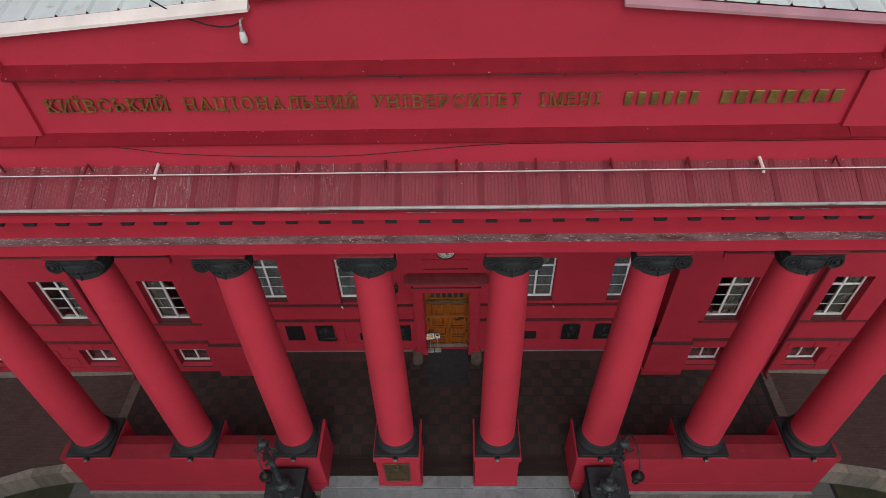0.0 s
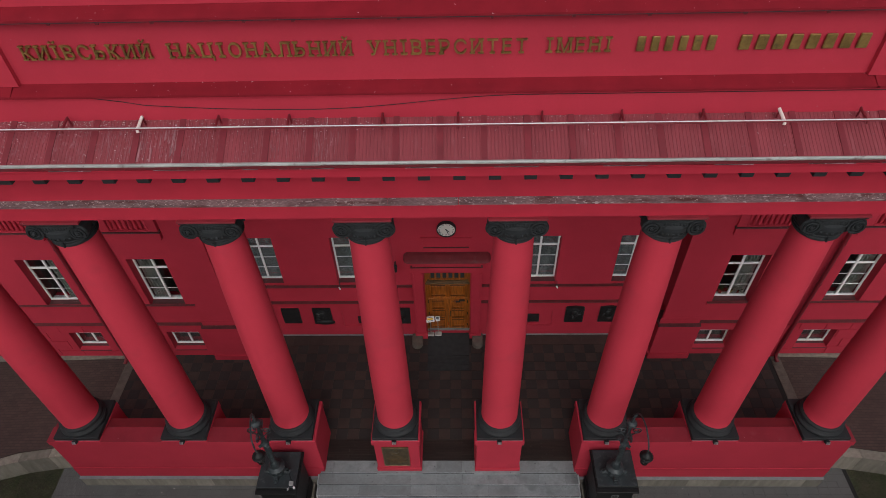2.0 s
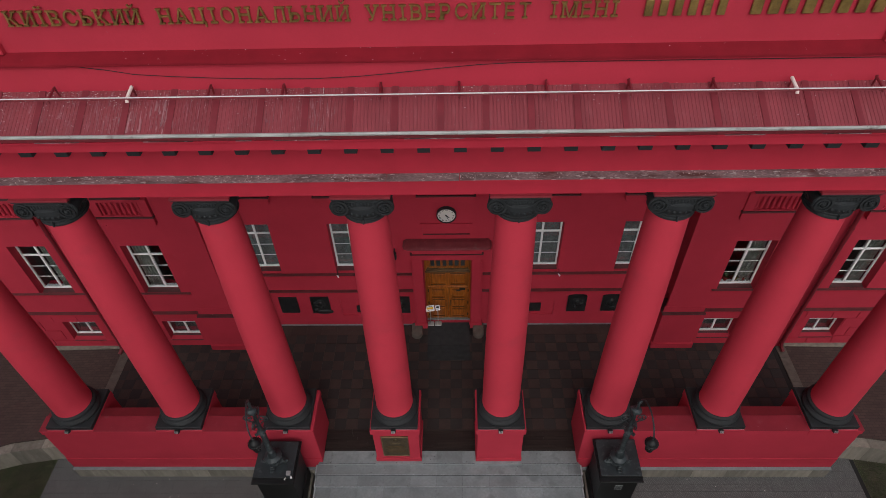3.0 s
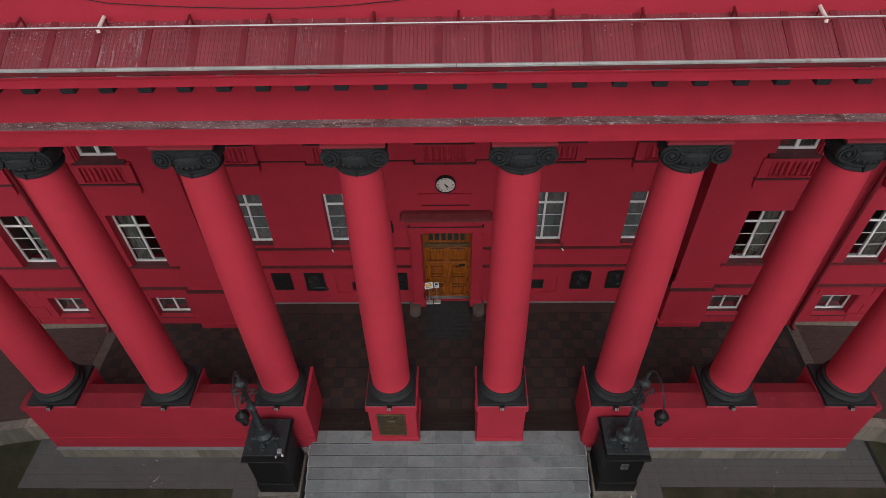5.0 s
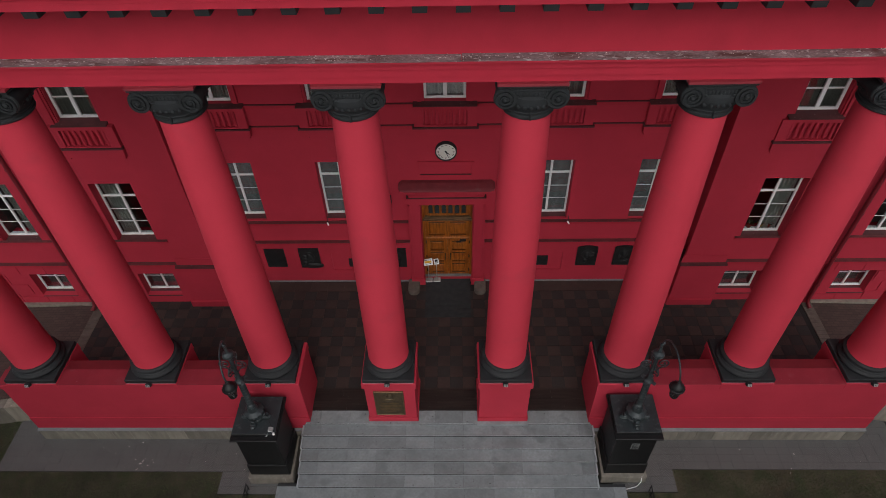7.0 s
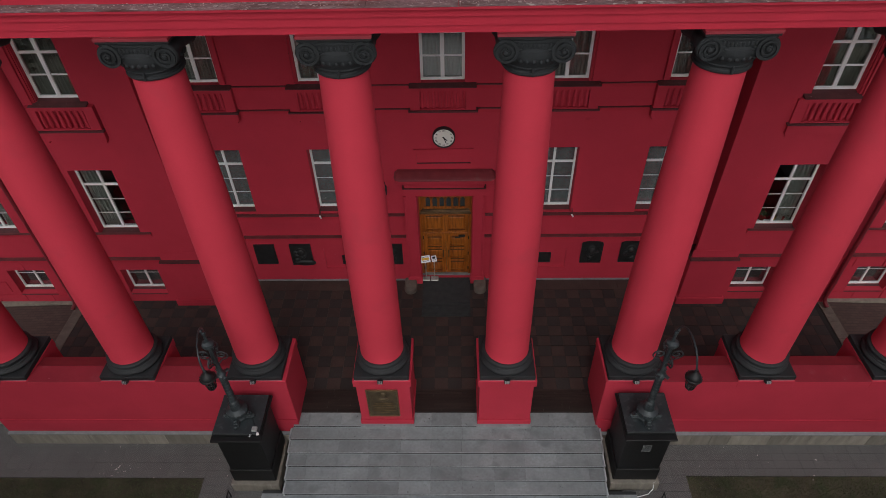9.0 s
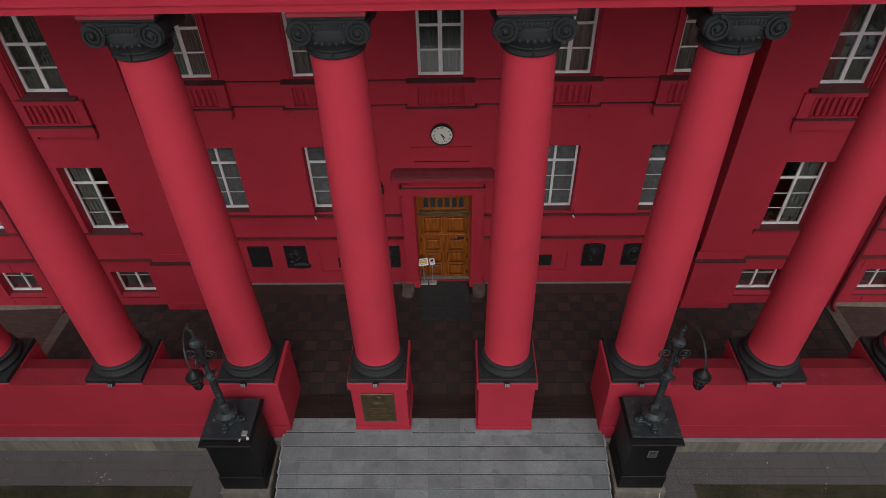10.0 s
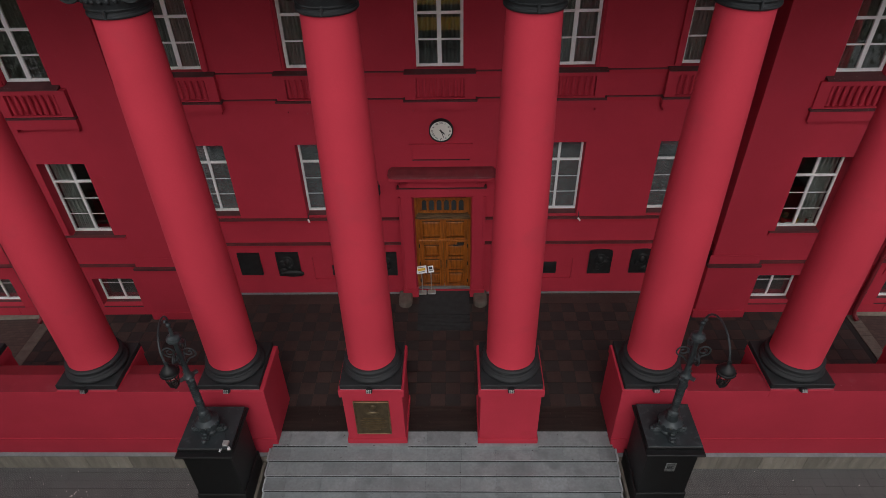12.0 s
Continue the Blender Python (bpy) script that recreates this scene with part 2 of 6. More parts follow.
M_FORE = surface("pale_bounce_paving", (0.36, 0.355, 0.345), 0.8, vary=0.15, scale=2, fine=30, bump=0.2, bond=(0.6, 0.3))
M_ASPHALT = surface("worn_asphalt", (0.10, 0.10, 0.102), 0.9, vary=0.15, scale=1.5, fine=60, bump=0.3)
M_CONC = surface("worn_guard_stone", (0.12, 0.098, 0.083), 0.85, vary=0.2, scale=5, fine=50, bump=0.3)


def glass(name, tint=(0.9, 0.93, 0.93), mirror=0.15):
    m = bpy.data.materials.new(name)
    m.use_nodes = True
    n, l = m.node_tree.nodes, m.node_tree.links
    n.remove(n["Principled BSDF"])
    f, t, g, x = (n.new("ShaderNode" + k) for k in ("LayerWeight", "BsdfTransparent", "BsdfGlossy", "MixShader"))
    f.inputs["Blend"].default_value = 0.5
    p, a = n.new("ShaderNodeMath"), n.new("ShaderNodeMath")
    p.operation, a.operation = "POWER", "MULTIPLY_ADD"
    p.inputs[1].default_value = 4.0
    a.inputs[1].default_value, a.inputs[2].default_value = 0.85, mirror
    l.new(f.outputs["Facing"], p.inputs[0])
    l.new(p.outputs[0], a.inputs[0])
    t.inputs["Color"].default_value = (*tint, 1)
    g.inputs["Roughness"].default_value = 0.02
    l.new(a.outputs[0], x.inputs[0])
    l.new(t.outputs[0], x.inputs[1])
    l.new(g.outputs[0], x.inputs[2])
    l.new(x.outputs[0], n["Material Output"].inputs["Surface"])
    return m


M_GLASS = glass("window_glass", mirror=0.08)
M_COATED = glass("coated_window_glass", (0.88, 0.92, 0.92), 0.24)
M_LAMPGLASS = glass("lantern_glass", (0.93, 0.9, 0.88), 0.05)


# ---- mesh helpers ----
def mesh_of(name, bm, mat, smooth=False):
    me = bpy.data.meshes.new(name)
    bmesh.ops.recalc_face_normals(bm, faces=bm.faces)
    bm.to_mesh(me)
    bm.free()
    me.materials.append(mat)
    if smooth:
        me.polygons.foreach_set("use_smooth", [True] * len(me.polygons))
        me.set_sharp_from_angle(angle=radians(35))
    return me


def part(name, bm, mat, parent, label="", smooth=False):
    ob = new(name, mesh_of(name, bm, mat, smooth))
    ob.parent = parent
    return tagged(ob, label)


def thing(name, label, category, at=(0, 0, 0), group="", kind=""):
    ob = new(name)
    ob.location = at
    ob.empty_display_size = 0.2
    return tagged(ob, label, category, group, kind)


def solid(name, bm, mat, label, category, kind="", smooth=False, group=""):
    return tagged(new(name, mesh_of(name, bm, mat, smooth)), label, category, group, kind)


def box(bm, x0, x1, y0, y1, z0, z1, bev=0.0):
    vs = [bm.verts.new(p) for p in ((x0, y0, z0), (x1, y0, z0), (x1, y1, z0), (x0, y1, z0), (x0, y0, z1), (x1, y0, z1), (x1, y1, z1), (x0, y1, z1))]
    fs = [bm.faces.new([vs[i] for i in q]) for q in ((3, 2, 1, 0), (4, 5, 6, 7), (0, 1, 5, 4), (1, 2, 6, 5), (2, 3, 7, 6), (3, 0, 4, 7))]
    if bev:
        es = list({e for f in fs for e in f.edges})
        bmesh.ops.bevel(bm, geom=es, offset=bev, segments=1, affect="EDGES")
    return bm


def boxes(*rows, bev=0.0):
    bm = bmesh.new()
    for r in rows:
        if bev:
            b2 = box(bmesh.new(), *r, bev=bev)
            me = bpy.data.meshes.new("tmp")
            b2.to_mesh(me)
            b2.free()
            bm.from_mesh(me)
            bpy.data.meshes.remove(me)
        else:
            box(bm, *r)
    return bm


def lathe(bm, prof, segs=32, at=(0, 0), closed=True):
    rings = [[bm.verts.new((at[0] + r * math.cos(2 * math.pi * i / segs), at[1] + r * math.sin(2 * math.pi * i / segs), z)) for i in range(segs)] for r, z in prof]
    for a, b in zip(rings, rings[1:]):
        for i in range(segs):
            bm.faces.new((a[i], a[(i + 1) % segs], b[(i + 1) % segs], b[i]))
    if closed:
        bm.faces.new(rings[0][::-1])
        bm.faces.new(rings[-1])
    return bm


def prism(bm, prof, x0, x1):
    """A profile of (y, z) drawn along x."""
    a = [bm.verts.new((x0, y, z)) for y, z in prof]
    b = [bm.verts.new((x1, y, z)) for y, z in prof]
    k = len(prof)
    for i in range(k):
        bm.faces.new((a[i], a[(i + 1) % k], b[(i + 1) % k], b[i]))
    bm.faces.new(a[::-1])
    bm.faces.new(b)
    return bm


def plate(bm, outline, y0, y1):
    """An outline of (x, z) with depth from y0 to y1."""
    a = [bm.verts.new((x, y0, z)) for x, z in outline]
    b = [bm.verts.new((x, y1, z)) for x, z in outline]
    k = len(outline)
    for i in range(k):
        bm.faces.new((a[i], a[(i + 1) % k], b[(i + 1) % k], b[i]))
    bm.faces.new(a)
    bm.faces.new(b[::-1])
    return bm


def tube(bm, pts, r, segs=8):
    """A round bar through the points; r is one radius or one for each point."""
    pts = [Vector(p) for p in pts]
    rs = r if isinstance(r, (list, tuple)) else [r] * len(pts)
    rings = []
    for i, p in enumerate(pts):
        d = (pts[min(i + 1, len(pts) - 1)] - pts[max(i - 1, 0)]).normalized()
        u = d.cross(Vector((0, 1, 0)) if abs(d.y) < 0.9 else Vector((1, 0, 0))).normalized()
        v = d.cross(u)
        rings.append([bm.verts.new(p + (u * math.cos(2 * math.pi * k / segs) + v * math.sin(2 * math.pi * k / segs)) * rs[i]) for k in range(segs)])
    for a, b in zip(rings, rings[1:]):
        for k in range(segs):
            bm.faces.new((a[k], a[(k + 1) % segs], b[(k + 1) % segs], b[k]))
    bm.faces.new(rings[0][::-1])
    bm.faces.new(rings[-1])
    return bm


def ball(bm, c, r, sx=1, sy=1, sz=1, u=10, v=7):
    bmesh.ops.create_uvsphere(bm, u_segments=u, v_segments=v, radius=r, matrix=Matrix.Translation(c) @ Matrix.Diagonal((sx, sy, sz, 1)))
    return bm


def holed(bm, x0, x1, z0, z1, yf, th, holes):
    """A wall from yf to yf + th with openings (x0, x1, z0, z1) cut through it."""
    xs = sorted({x0, x1, *(min(max(v, x0), x1) for h in holes for v in h[:2])})
    zs = sorted({z0, z1, *(min(max(v, z0), z1) for h in holes for v in h[2:])})

    def solid_at(i, j):
        if not (0 <= i < len(xs) - 1 and 0 <= j < len(zs) - 1):
            return False
        cx, cz = (xs[i] + xs[i + 1]) / 2, (zs[j] + zs[j + 1]) / 2
        return not any(h[0] < cx < h[1] and h[2] < cz < h[3] for h in holes)

    cache = {}

    def v(x, y, z):
        k = (round(x, 4), round(y, 4), round(z, 4))
        if k not in cache:
            cache[k] = bm.verts.new((x, y, z))
        return cache[k]

    yb = yf + th
    for i in range(len(xs) - 1):
        for j in range(len(zs) - 1):
            if not solid_at(i, j):
                continue
            a, b, c, d = xs[i], xs[i + 1], zs[j], zs[j + 1]
            bm.faces.new((v(a, yf, c), v(b, yf, c), v(b, yf, d), v(a, yf, d)))
            bm.faces.new((v(a, yb, d), v(b, yb, d), v(b, yb, c), v(a, yb, c)))
            if not solid_at(i - 1, j):
                bm.faces.new((v(a, yf, c), v(a, yf, d), v(a, yb, d), v(a, yb, c)))
            if not solid_at(i + 1, j):
                bm.faces.new((v(b, yf, d), v(b, yf, c), v(b, yb, c), v(b, yb, d)))
            if not solid_at(i, j - 1):
                bm.faces.new((v(b, yf, c), v(a, yf, c), v(a, yb, c), v(b, yb, c)))
            if not solid_at(i, j + 1):
                bm.faces.new((v(a, yf, d), v(b, yf, d), v(b, yb, d), v(a, yb, d)))
    return bm


# ---- plan ----
GROUND = -0.94
CX = [-11.69, -8.285, -4.945, -1.65, 1.612, 4.90, 8.21, 11.58]
CY = 0.69
WALL_Y = 5.68
WING_Y = 4.70
MID = -0.03
WIN_C = [MID + 3.29 * k for k in (-2, -1, 0, 1, 2)]
WIN_W = [-17.55, -13.75, -10.0, 9.84, 13.62, 17.40]
WIN_U = [-17.50, -13.67, -9.90, 9.78, 13.56, 17.34]
WIN_L = [-6.66, -3.40, 3.24, 6.52]

# ---- ground ----
solid("ground", boxes((-1500, 1500, -1500, 1500, GROUND - 1.0, GROUND - 0.03)), M_SOIL, "bare soil and thin lawn round the building", "ground", "structure")
pav = solid("pavement", boxes((-13.7, 0, -1.16, 0.66, GROUND - 0.3, GROUND - 0.028), (0, 13.7, -1.06, 0.66, GROUND - 0.3, GROUND - 0.028), (-6.78, 0, -1.84, -1.161, GROUND - 0.3, GROUND - 0.028), (0, 6.62, -1.75, -1.061, GROUND - 0.3, GROUND - 0.028)), M_JOINT, "grey patterned pavers laid round the parapets and steps", "pavement", "structure")
for side, name in ((-1, "driveway_west"), (1, "driveway_east")):
    a, b = sorted((side * 12.5, side * 30.0))
    bm = bmesh.new()
    inner = [(side * 12.5, 0.90), (side * 13.4, 0.90), (side * 15.0, 0.66), (side * 17.0, -0.05), (side * 21.0, -2.5), (side * 30.0, -9.0), (side * 30.0, 4.75), (side * 12.5, 4.75)]
    lo = [bm.verts.new((x, y, GROUND - 0.1)) for x, y in inner]
    hi = [bm.verts.new((x, y, -0.03 - 0.25 * max(0, (abs(x) - 15) / 6))) for x, y in inner]
    for k in range(8):
        bm.faces.new((lo[k], lo[(k + 1) % 8], hi[(k + 1) % 8], hi[k]))
    bm.faces.new(hi)
    solid(name, bm, M_BRICK, "dark red brick driveway rising to the portico", "driveway", "structure")
    kerb = thing("kerb", "curved kerb of pale worn stone slabs beside the lawn", "kerb", kind="structure")
    line = [(12.45, 0.80), (13.0, 0.82), (13.9, 0.74), (14.9, 0.58), (15.9, 0.30), (17.0, -0.15), (18.6, -1.0), (21.0, -2.6)]
    for (xa, ya), (xb, yb) in zip(line, line[1:]):
        bm = bmesh.new()
        d = Vector((xb - xa, yb - ya)).normalized() * 0.006
        q = [(side * (xa + d.x), ya + d.y - 0.24), (side * (xb - d.x), yb - d.y - 0.24), (side * (xb - d.x), yb - d.y + 0.24), (side * (xa + d.x), ya + d.y + 0.24)]
        a = [bm.verts.new((x, y, GROUND - 0.05)) for x, y in q]
        b = [bm.verts.new((x, y, -0.10)) for x, y in q]
        for k in range(4):
            bm.faces.new((a[k], a[(k + 1) % 4], b[(k + 1) % 4], b[k]))
        bm.faces.new(b)
        part("stone", bm, M_SAND, kerb)

# ---- walls ----
DOOR = (-0.88, 0.80, 0.0, 3.72)
holes = [(x - 0.64, x + 0.64, 3.00, 5.38) for x in WIN_L] + [(x - 0.59, x + 0.59, 7.46, 9.75) for x in WIN_C] + [DOOR]
solid("wall_center", holed(bmesh.new(), -7.12, 7.12, -0.1, 14.0, WALL_Y, 0.7, holes), M_RED, "red plastered recessed wall behind the portico", "wall", "structure")
niches = [(-4.12, -2.95, 0.62, 1.52), (2.90, 3.95, 0.62, 1.45)]
solid("wall_base", holed(bmesh.new(), -7.12, 7.12, -0.02, 1.96, WALL_Y - 0.05, 0.046, niches + [DOOR]), M_RED, "thicker red wall foot with two sunk panels", "wall", "structure")
for side, name in ((-1, "wall_wing_west"), (1, "wall_wing_east")):
    ws = [x for x in WIN_W if x * side > 0]
    holes = [h for x in ws for h in ((x - 0.64, x + 0.64, 3.00, 5.40), (x - 0.62, x + 0.62, 0.40, 1.48))] + [(x - 0.57, x + 0.57, 7.52, 9.75) for x in WIN_U if x * side > 0]
    a, b = sorted((side * 8.12, side * 24.0))
    solid(name, holed(bmesh.new(), a, b, -0.9, 14.0, WING_Y, 0.7, holes), M_RED, "red plastered wing wall with three rows of windows", "wall", "structure")
    pil = thing("pilaster", "broad red plastered corner pilaster with a thicker foot", "pilaster", group="corner pilasters", kind="structure")
    a, b = sorted((side * (7.67 if side > 0 else 7.79), side * 8.95))
    # thin shaft with an added deep slot beside it, shaped to keep the return dark
    part("pilaster_shaft", boxes((a, b, WING_Y - 0.10, WING_Y - 0.003, 2.1, 14.0)), M_RED, pil)
    p, q = sorted((side * 7.86, side * 8.5))
    part("pilaster_return", boxes((p, q, 5.41, 8.9, -0.02, 14.0), (*sorted((side * 7.86, side * 8.115)), WING_Y, 5.408, 2.34, 14.0)), M_RED, pil)
    a, b = sorted((side * 7.60, side * 9.02))
    part("pilaster_foot", boxes((a, b, WING_Y - 0.17, 5.2, 0.26, 1.96), (a - 0.06, b + 0.06, WING_Y - 0.23, 5.2, -0.02, 0.26), (a, b, WING_Y - 0.13, WING_Y - 0.104, 2.03, 2.32)), M_RED, pil)
    part("pilaster_ledge", boxes((a - 0.05, b + 0.05, WING_Y - 0.24, 5.2, 1.96, 2.03)), M_BROWN, pil, "weathered dark brown ledge")
    # wing end pier and rustic blocks beside the far windows
    a, b = sorted((side * 11.95, side * 12.40))
    pier = thing("pier", "narrow red plastered pier beside the drainpipe", "pier", kind="structure")
    part("pier_shaft", boxes((a, b, WING_Y - 0.10, WING_Y, -0.05, 13.9)), M_RED, pier)
    part("pier_foot", boxes((a - 0.05, b + 0.05, WING_Y - 0.16, WING_Y - 0.004, -0.05, 1.96)), M_RED, pier)
    rust = thing("rustication", "flat red plaster blocks with sunk joints on the wall foot", "wall blocks", kind="structure")
    for r, (z, high) in enumerate(((0.02, 0.44), (0.48, 0.47), (0.97, 0.51), (1.50, 0.47))):
        x = 12.44 + (0.35 if r % 2 else 0.0)
        while x < 21:
            w = 0.92
            lo_x, hi_x = x, x + w - 0.03
            x += w
            beside = any(abs(abs(q) - (lo_x + hi_x) / 2) < 0.62 + w / 2 for q in ws if abs(q) > 12)
            if 0.30 < z < 1.3 and beside:
                continue
            p, q = sorted((side * lo_x, side * hi_x))
            part("block", boxes((p, q, WING_Y - 0.03, WING_Y - 0.003, z, z + (0.31 if beside and r == 0 else high))), M_RED, rust)
    base = boxes((min(side * 12.42, side * 24), max(side * 12.42, side * 24), WING_Y - 0.14, WING_Y - 0.003, -0.9, 0.0))
    solid("wall_plinth", base, M_SAND, "low pale stone plinth at the wall foot", "plinth", "structure")

# unseen rooms added behind the panes, their dark tone standing in for shade
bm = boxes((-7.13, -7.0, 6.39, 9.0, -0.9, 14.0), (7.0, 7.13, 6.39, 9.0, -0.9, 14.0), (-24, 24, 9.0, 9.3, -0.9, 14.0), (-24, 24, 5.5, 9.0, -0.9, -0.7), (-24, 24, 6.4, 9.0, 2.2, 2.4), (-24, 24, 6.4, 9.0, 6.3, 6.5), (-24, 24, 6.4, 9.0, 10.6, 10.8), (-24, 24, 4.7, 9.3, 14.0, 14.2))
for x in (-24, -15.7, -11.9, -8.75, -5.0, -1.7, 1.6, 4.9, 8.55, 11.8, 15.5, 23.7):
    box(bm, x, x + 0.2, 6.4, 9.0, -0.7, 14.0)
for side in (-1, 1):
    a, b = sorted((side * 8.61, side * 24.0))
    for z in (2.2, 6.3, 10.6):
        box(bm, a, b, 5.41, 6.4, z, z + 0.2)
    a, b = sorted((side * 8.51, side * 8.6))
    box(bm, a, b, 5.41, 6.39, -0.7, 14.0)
# dark linings over the red reveals, so the openings read as unlit
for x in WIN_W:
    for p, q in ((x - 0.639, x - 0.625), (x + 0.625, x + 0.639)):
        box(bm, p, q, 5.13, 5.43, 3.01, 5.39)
solid("interior_walls", bm, M_ROOM, "dark plain rooms added behind the windows", "room", "structure")


# ---- string courses ----
def course(name, x0, x1, y, z, proud=0.09, lip=0.03, label="thin red string course with a dark weathered top"):
    c = thing(name, label, "string course", kind="structure")
    part("band", boxes((x0, x1, y - proud, y - 0.004, z - 0.10, z)), M_TRIM, c)
    part("capping", boxes((x0, x1, y - proud - lip, y - 0.003, z + 0.002, z + 0.006 + lip)), M_COURSE, c, "dark weathered top")


for a, b in ((-7.12, -1.32), (1.22, 7.12)):
    course("string_course", a, b, WALL_Y, 2.03, 0.10)
    course("string_course", a, b, WALL_Y, 2.93, 0.09)
for a, b in zip([x + 0.905 for x in WIN_C[:-1]], [x - 0.905 for x in WIN_C[1:]]):
    course("string_course", a, b, WALL_Y, 7.40, 0.04, 0.02)
    course("string_course", a, b, WALL_Y, 6.68, 0.04, 0.02)
for side in (-1, 1):
    for a, b in ((9.03, 11.94), (12.42, 24.0)):
        a, b = sorted((side * a, side * b))
        course("string_course", a, b, WING_Y, 2.02, 0.10)
        course("string_course", a, b, WING_Y, 3.06, 0.05)


# ---- windows ----
def sash(x0, x1, z0, z1, rows, rail=0.045, st=0.034, head=0.022, bar=0.010):
    """A white casement of two leaves with glazing bars: frame rows and pane rows."""
    mid = (x0 + x1) / 2
    fr, panes = [], []
    for a, b in ((x0, mid), (mid, x1)):
        fr += [(a, a + st, 0, 0.05, z0, z1), (b - st, b, 0, 0.05, z0, z1), (a + st, b - st, 0, 0.05, z0, z0 + rail), (a + st, b - st, 0, 0.05, z1 - head, z1)]
        h = (z1 - z0 - rail - head) / rows
        for k in range(rows):
            zz = z0 + rail + k * h
            panes.append((a + st, b - st, zz + (bar if k else 0), zz + h - (bar if k < rows - 1 else 0)))
            if k:
                fr.append((a + st, b - st, 0.026 - bar, 0.026 + bar, zz - bar, zz + bar))
    return fr, panes


def make_window(w, z0, z1, rows, top, sill_w, label, st=0.034, bar=0.010, glazing=None):
    t = thing("window", label, "window", kind="structure")
    x = w / 2
    e = 0.022
    outer = [(-x, -x + e, -0.008, 0.07, z0, z1), (x - e, x, -0.008, 0.07, z0, z1), (-x + e, x - e, -0.008, 0.055, z0, z0 + e), (-x + e, x - e, -0.008, 0.07, z1 - e, z1)]
    zt = z1 - top if top else z1 - e
    fr, panes = sash(-x + e, x - e, z0 + e, zt, rows, st=st, bar=bar)
    if top:
        outer.append((-x + e, x - e, -0.008, 0.06, zt, zt + 0.02))
        f2, p2 = sash(-x + e, x - e, zt + 0.02, z1 - e, 1, 0.022, st)
        fr, panes = fr + f2, panes + p2
    part("window_frame", boxes(*outer), M_WHITE, t, "white painted frame")
    part("casement", boxes(*fr), M_WHITE, t, "white painted casements with glazing bars")
    for a, b, c, d in panes:
        part("pane", boxes((a, b, 0.025, 0.031, c, d)), glazing or M_GLASS, t)
    if sill_w:
        bm = prism(bmesh.new(), [(-0.02, z0), (-0.30, z0 - 0.06), (-0.30, z0 - 0.085), (-0.02, z0 - 0.06)], -sill_w, sill_w)
        part("window_sill", bm, M_BROWN, t, "dark sloping metal sill")
    return t


def drape(w, z0, z1, waves, depth, seed=0):
    bm = bmesh.new()
    nx, nz = 40, 14
    g = [[bm.verts.new((-w / 2 + w * i / nx, depth * math.sin(i / nx * waves * 6.28 + seed) + 0.25 * depth * math.sin(i * 2.3 + j * 0.9),
                        z0 + (z1 - z0) * j / nz)) for i in range(nx + 1)] for j in range(nz + 1)]
    for j in range(nz):
        for i in range(nx):
            bm.faces.new((g[j][i], g[j][i + 1], g[j + 1][i + 1], g[j + 1][i]))
    bmesh.ops.solidify(bm, geom=bm.faces[:], thickness=0.006)
    return bm


def ruched(w, z0, z1, fields, drop, depth):
    """A ruched blind: vertical fields with sagging folds in each."""
    bm = bmesh.new()
    nx, nz = 16 * fields, 150
    g = []
    for j in range(nz + 1):
        z = z0 + (z1 - z0) * j / nz
        row = []
        for i in range(nx + 1):
            u = (i / nx * fields) % 1.0 - 0.5
            fold = math.sin(2 * math.pi * (z / drop - 1.5 * (4 * u * u) + 0.15 * math.sin(7 * z + i // 16)))
            row.append(bm.verts.new((-w / 2 + w * i / nx, -depth * (0.35 + 0.65 * (1 - 4 * u * u)) * (0.5 + 0.5 * fold), z)))
        g.append(row)
    for j in range(nz):
        for i in range(nx):
            bm.faces.new((g[j][i], g[j][i + 1], g[j + 1][i + 1], g[j + 1][i]))
    return bm


REC = 0.30
proto = make_window(1.28, 3.04, 5.38, 3, 0.70, 0.635, "white two-leaf window with a fanlight, recessed in the red wall")
lace = solid("curtain", ruched(1.22, 3.06, 5.35, 4, 0.085, 0.045), M_LACE, "ruched grey lace blind hanging in swags behind a window", "curtain", smooth=True)
low = [(x, WALL_Y) for x in WIN_L] + [(x, WING_Y) for x in WIN_W]
for k, (x, y) in enumerate(low):
    if k == 0:
        proto.location, lace.location = (x, y + REC, 0), (x, y + REC + 0.085, 0)
    else:
        copy_thing(proto, pose(x, y + REC, 0))
        if y == WALL_Y:
            copy_thing(lace, pose(x, y + REC + 0.085, 0))
side_drape = solid("curtain", drape(0.58, 3.05, 5.36, 5, 0.035, seed=1), M_CLOTH, "grey-green drape drawn across half a window", "curtain")
for k, x in enumerate(WIN_W):
    d = (-0.31, 0.31, -0.31, 0.31, 0.31, -0.31)[k]
    if k == 0:
        side_drape.location = (x + d, WING_Y + REC + 0.12, 0)
    else:
        copy_thing(side_drape, pose(x + d, WING_Y + REC + 0.12, 0))

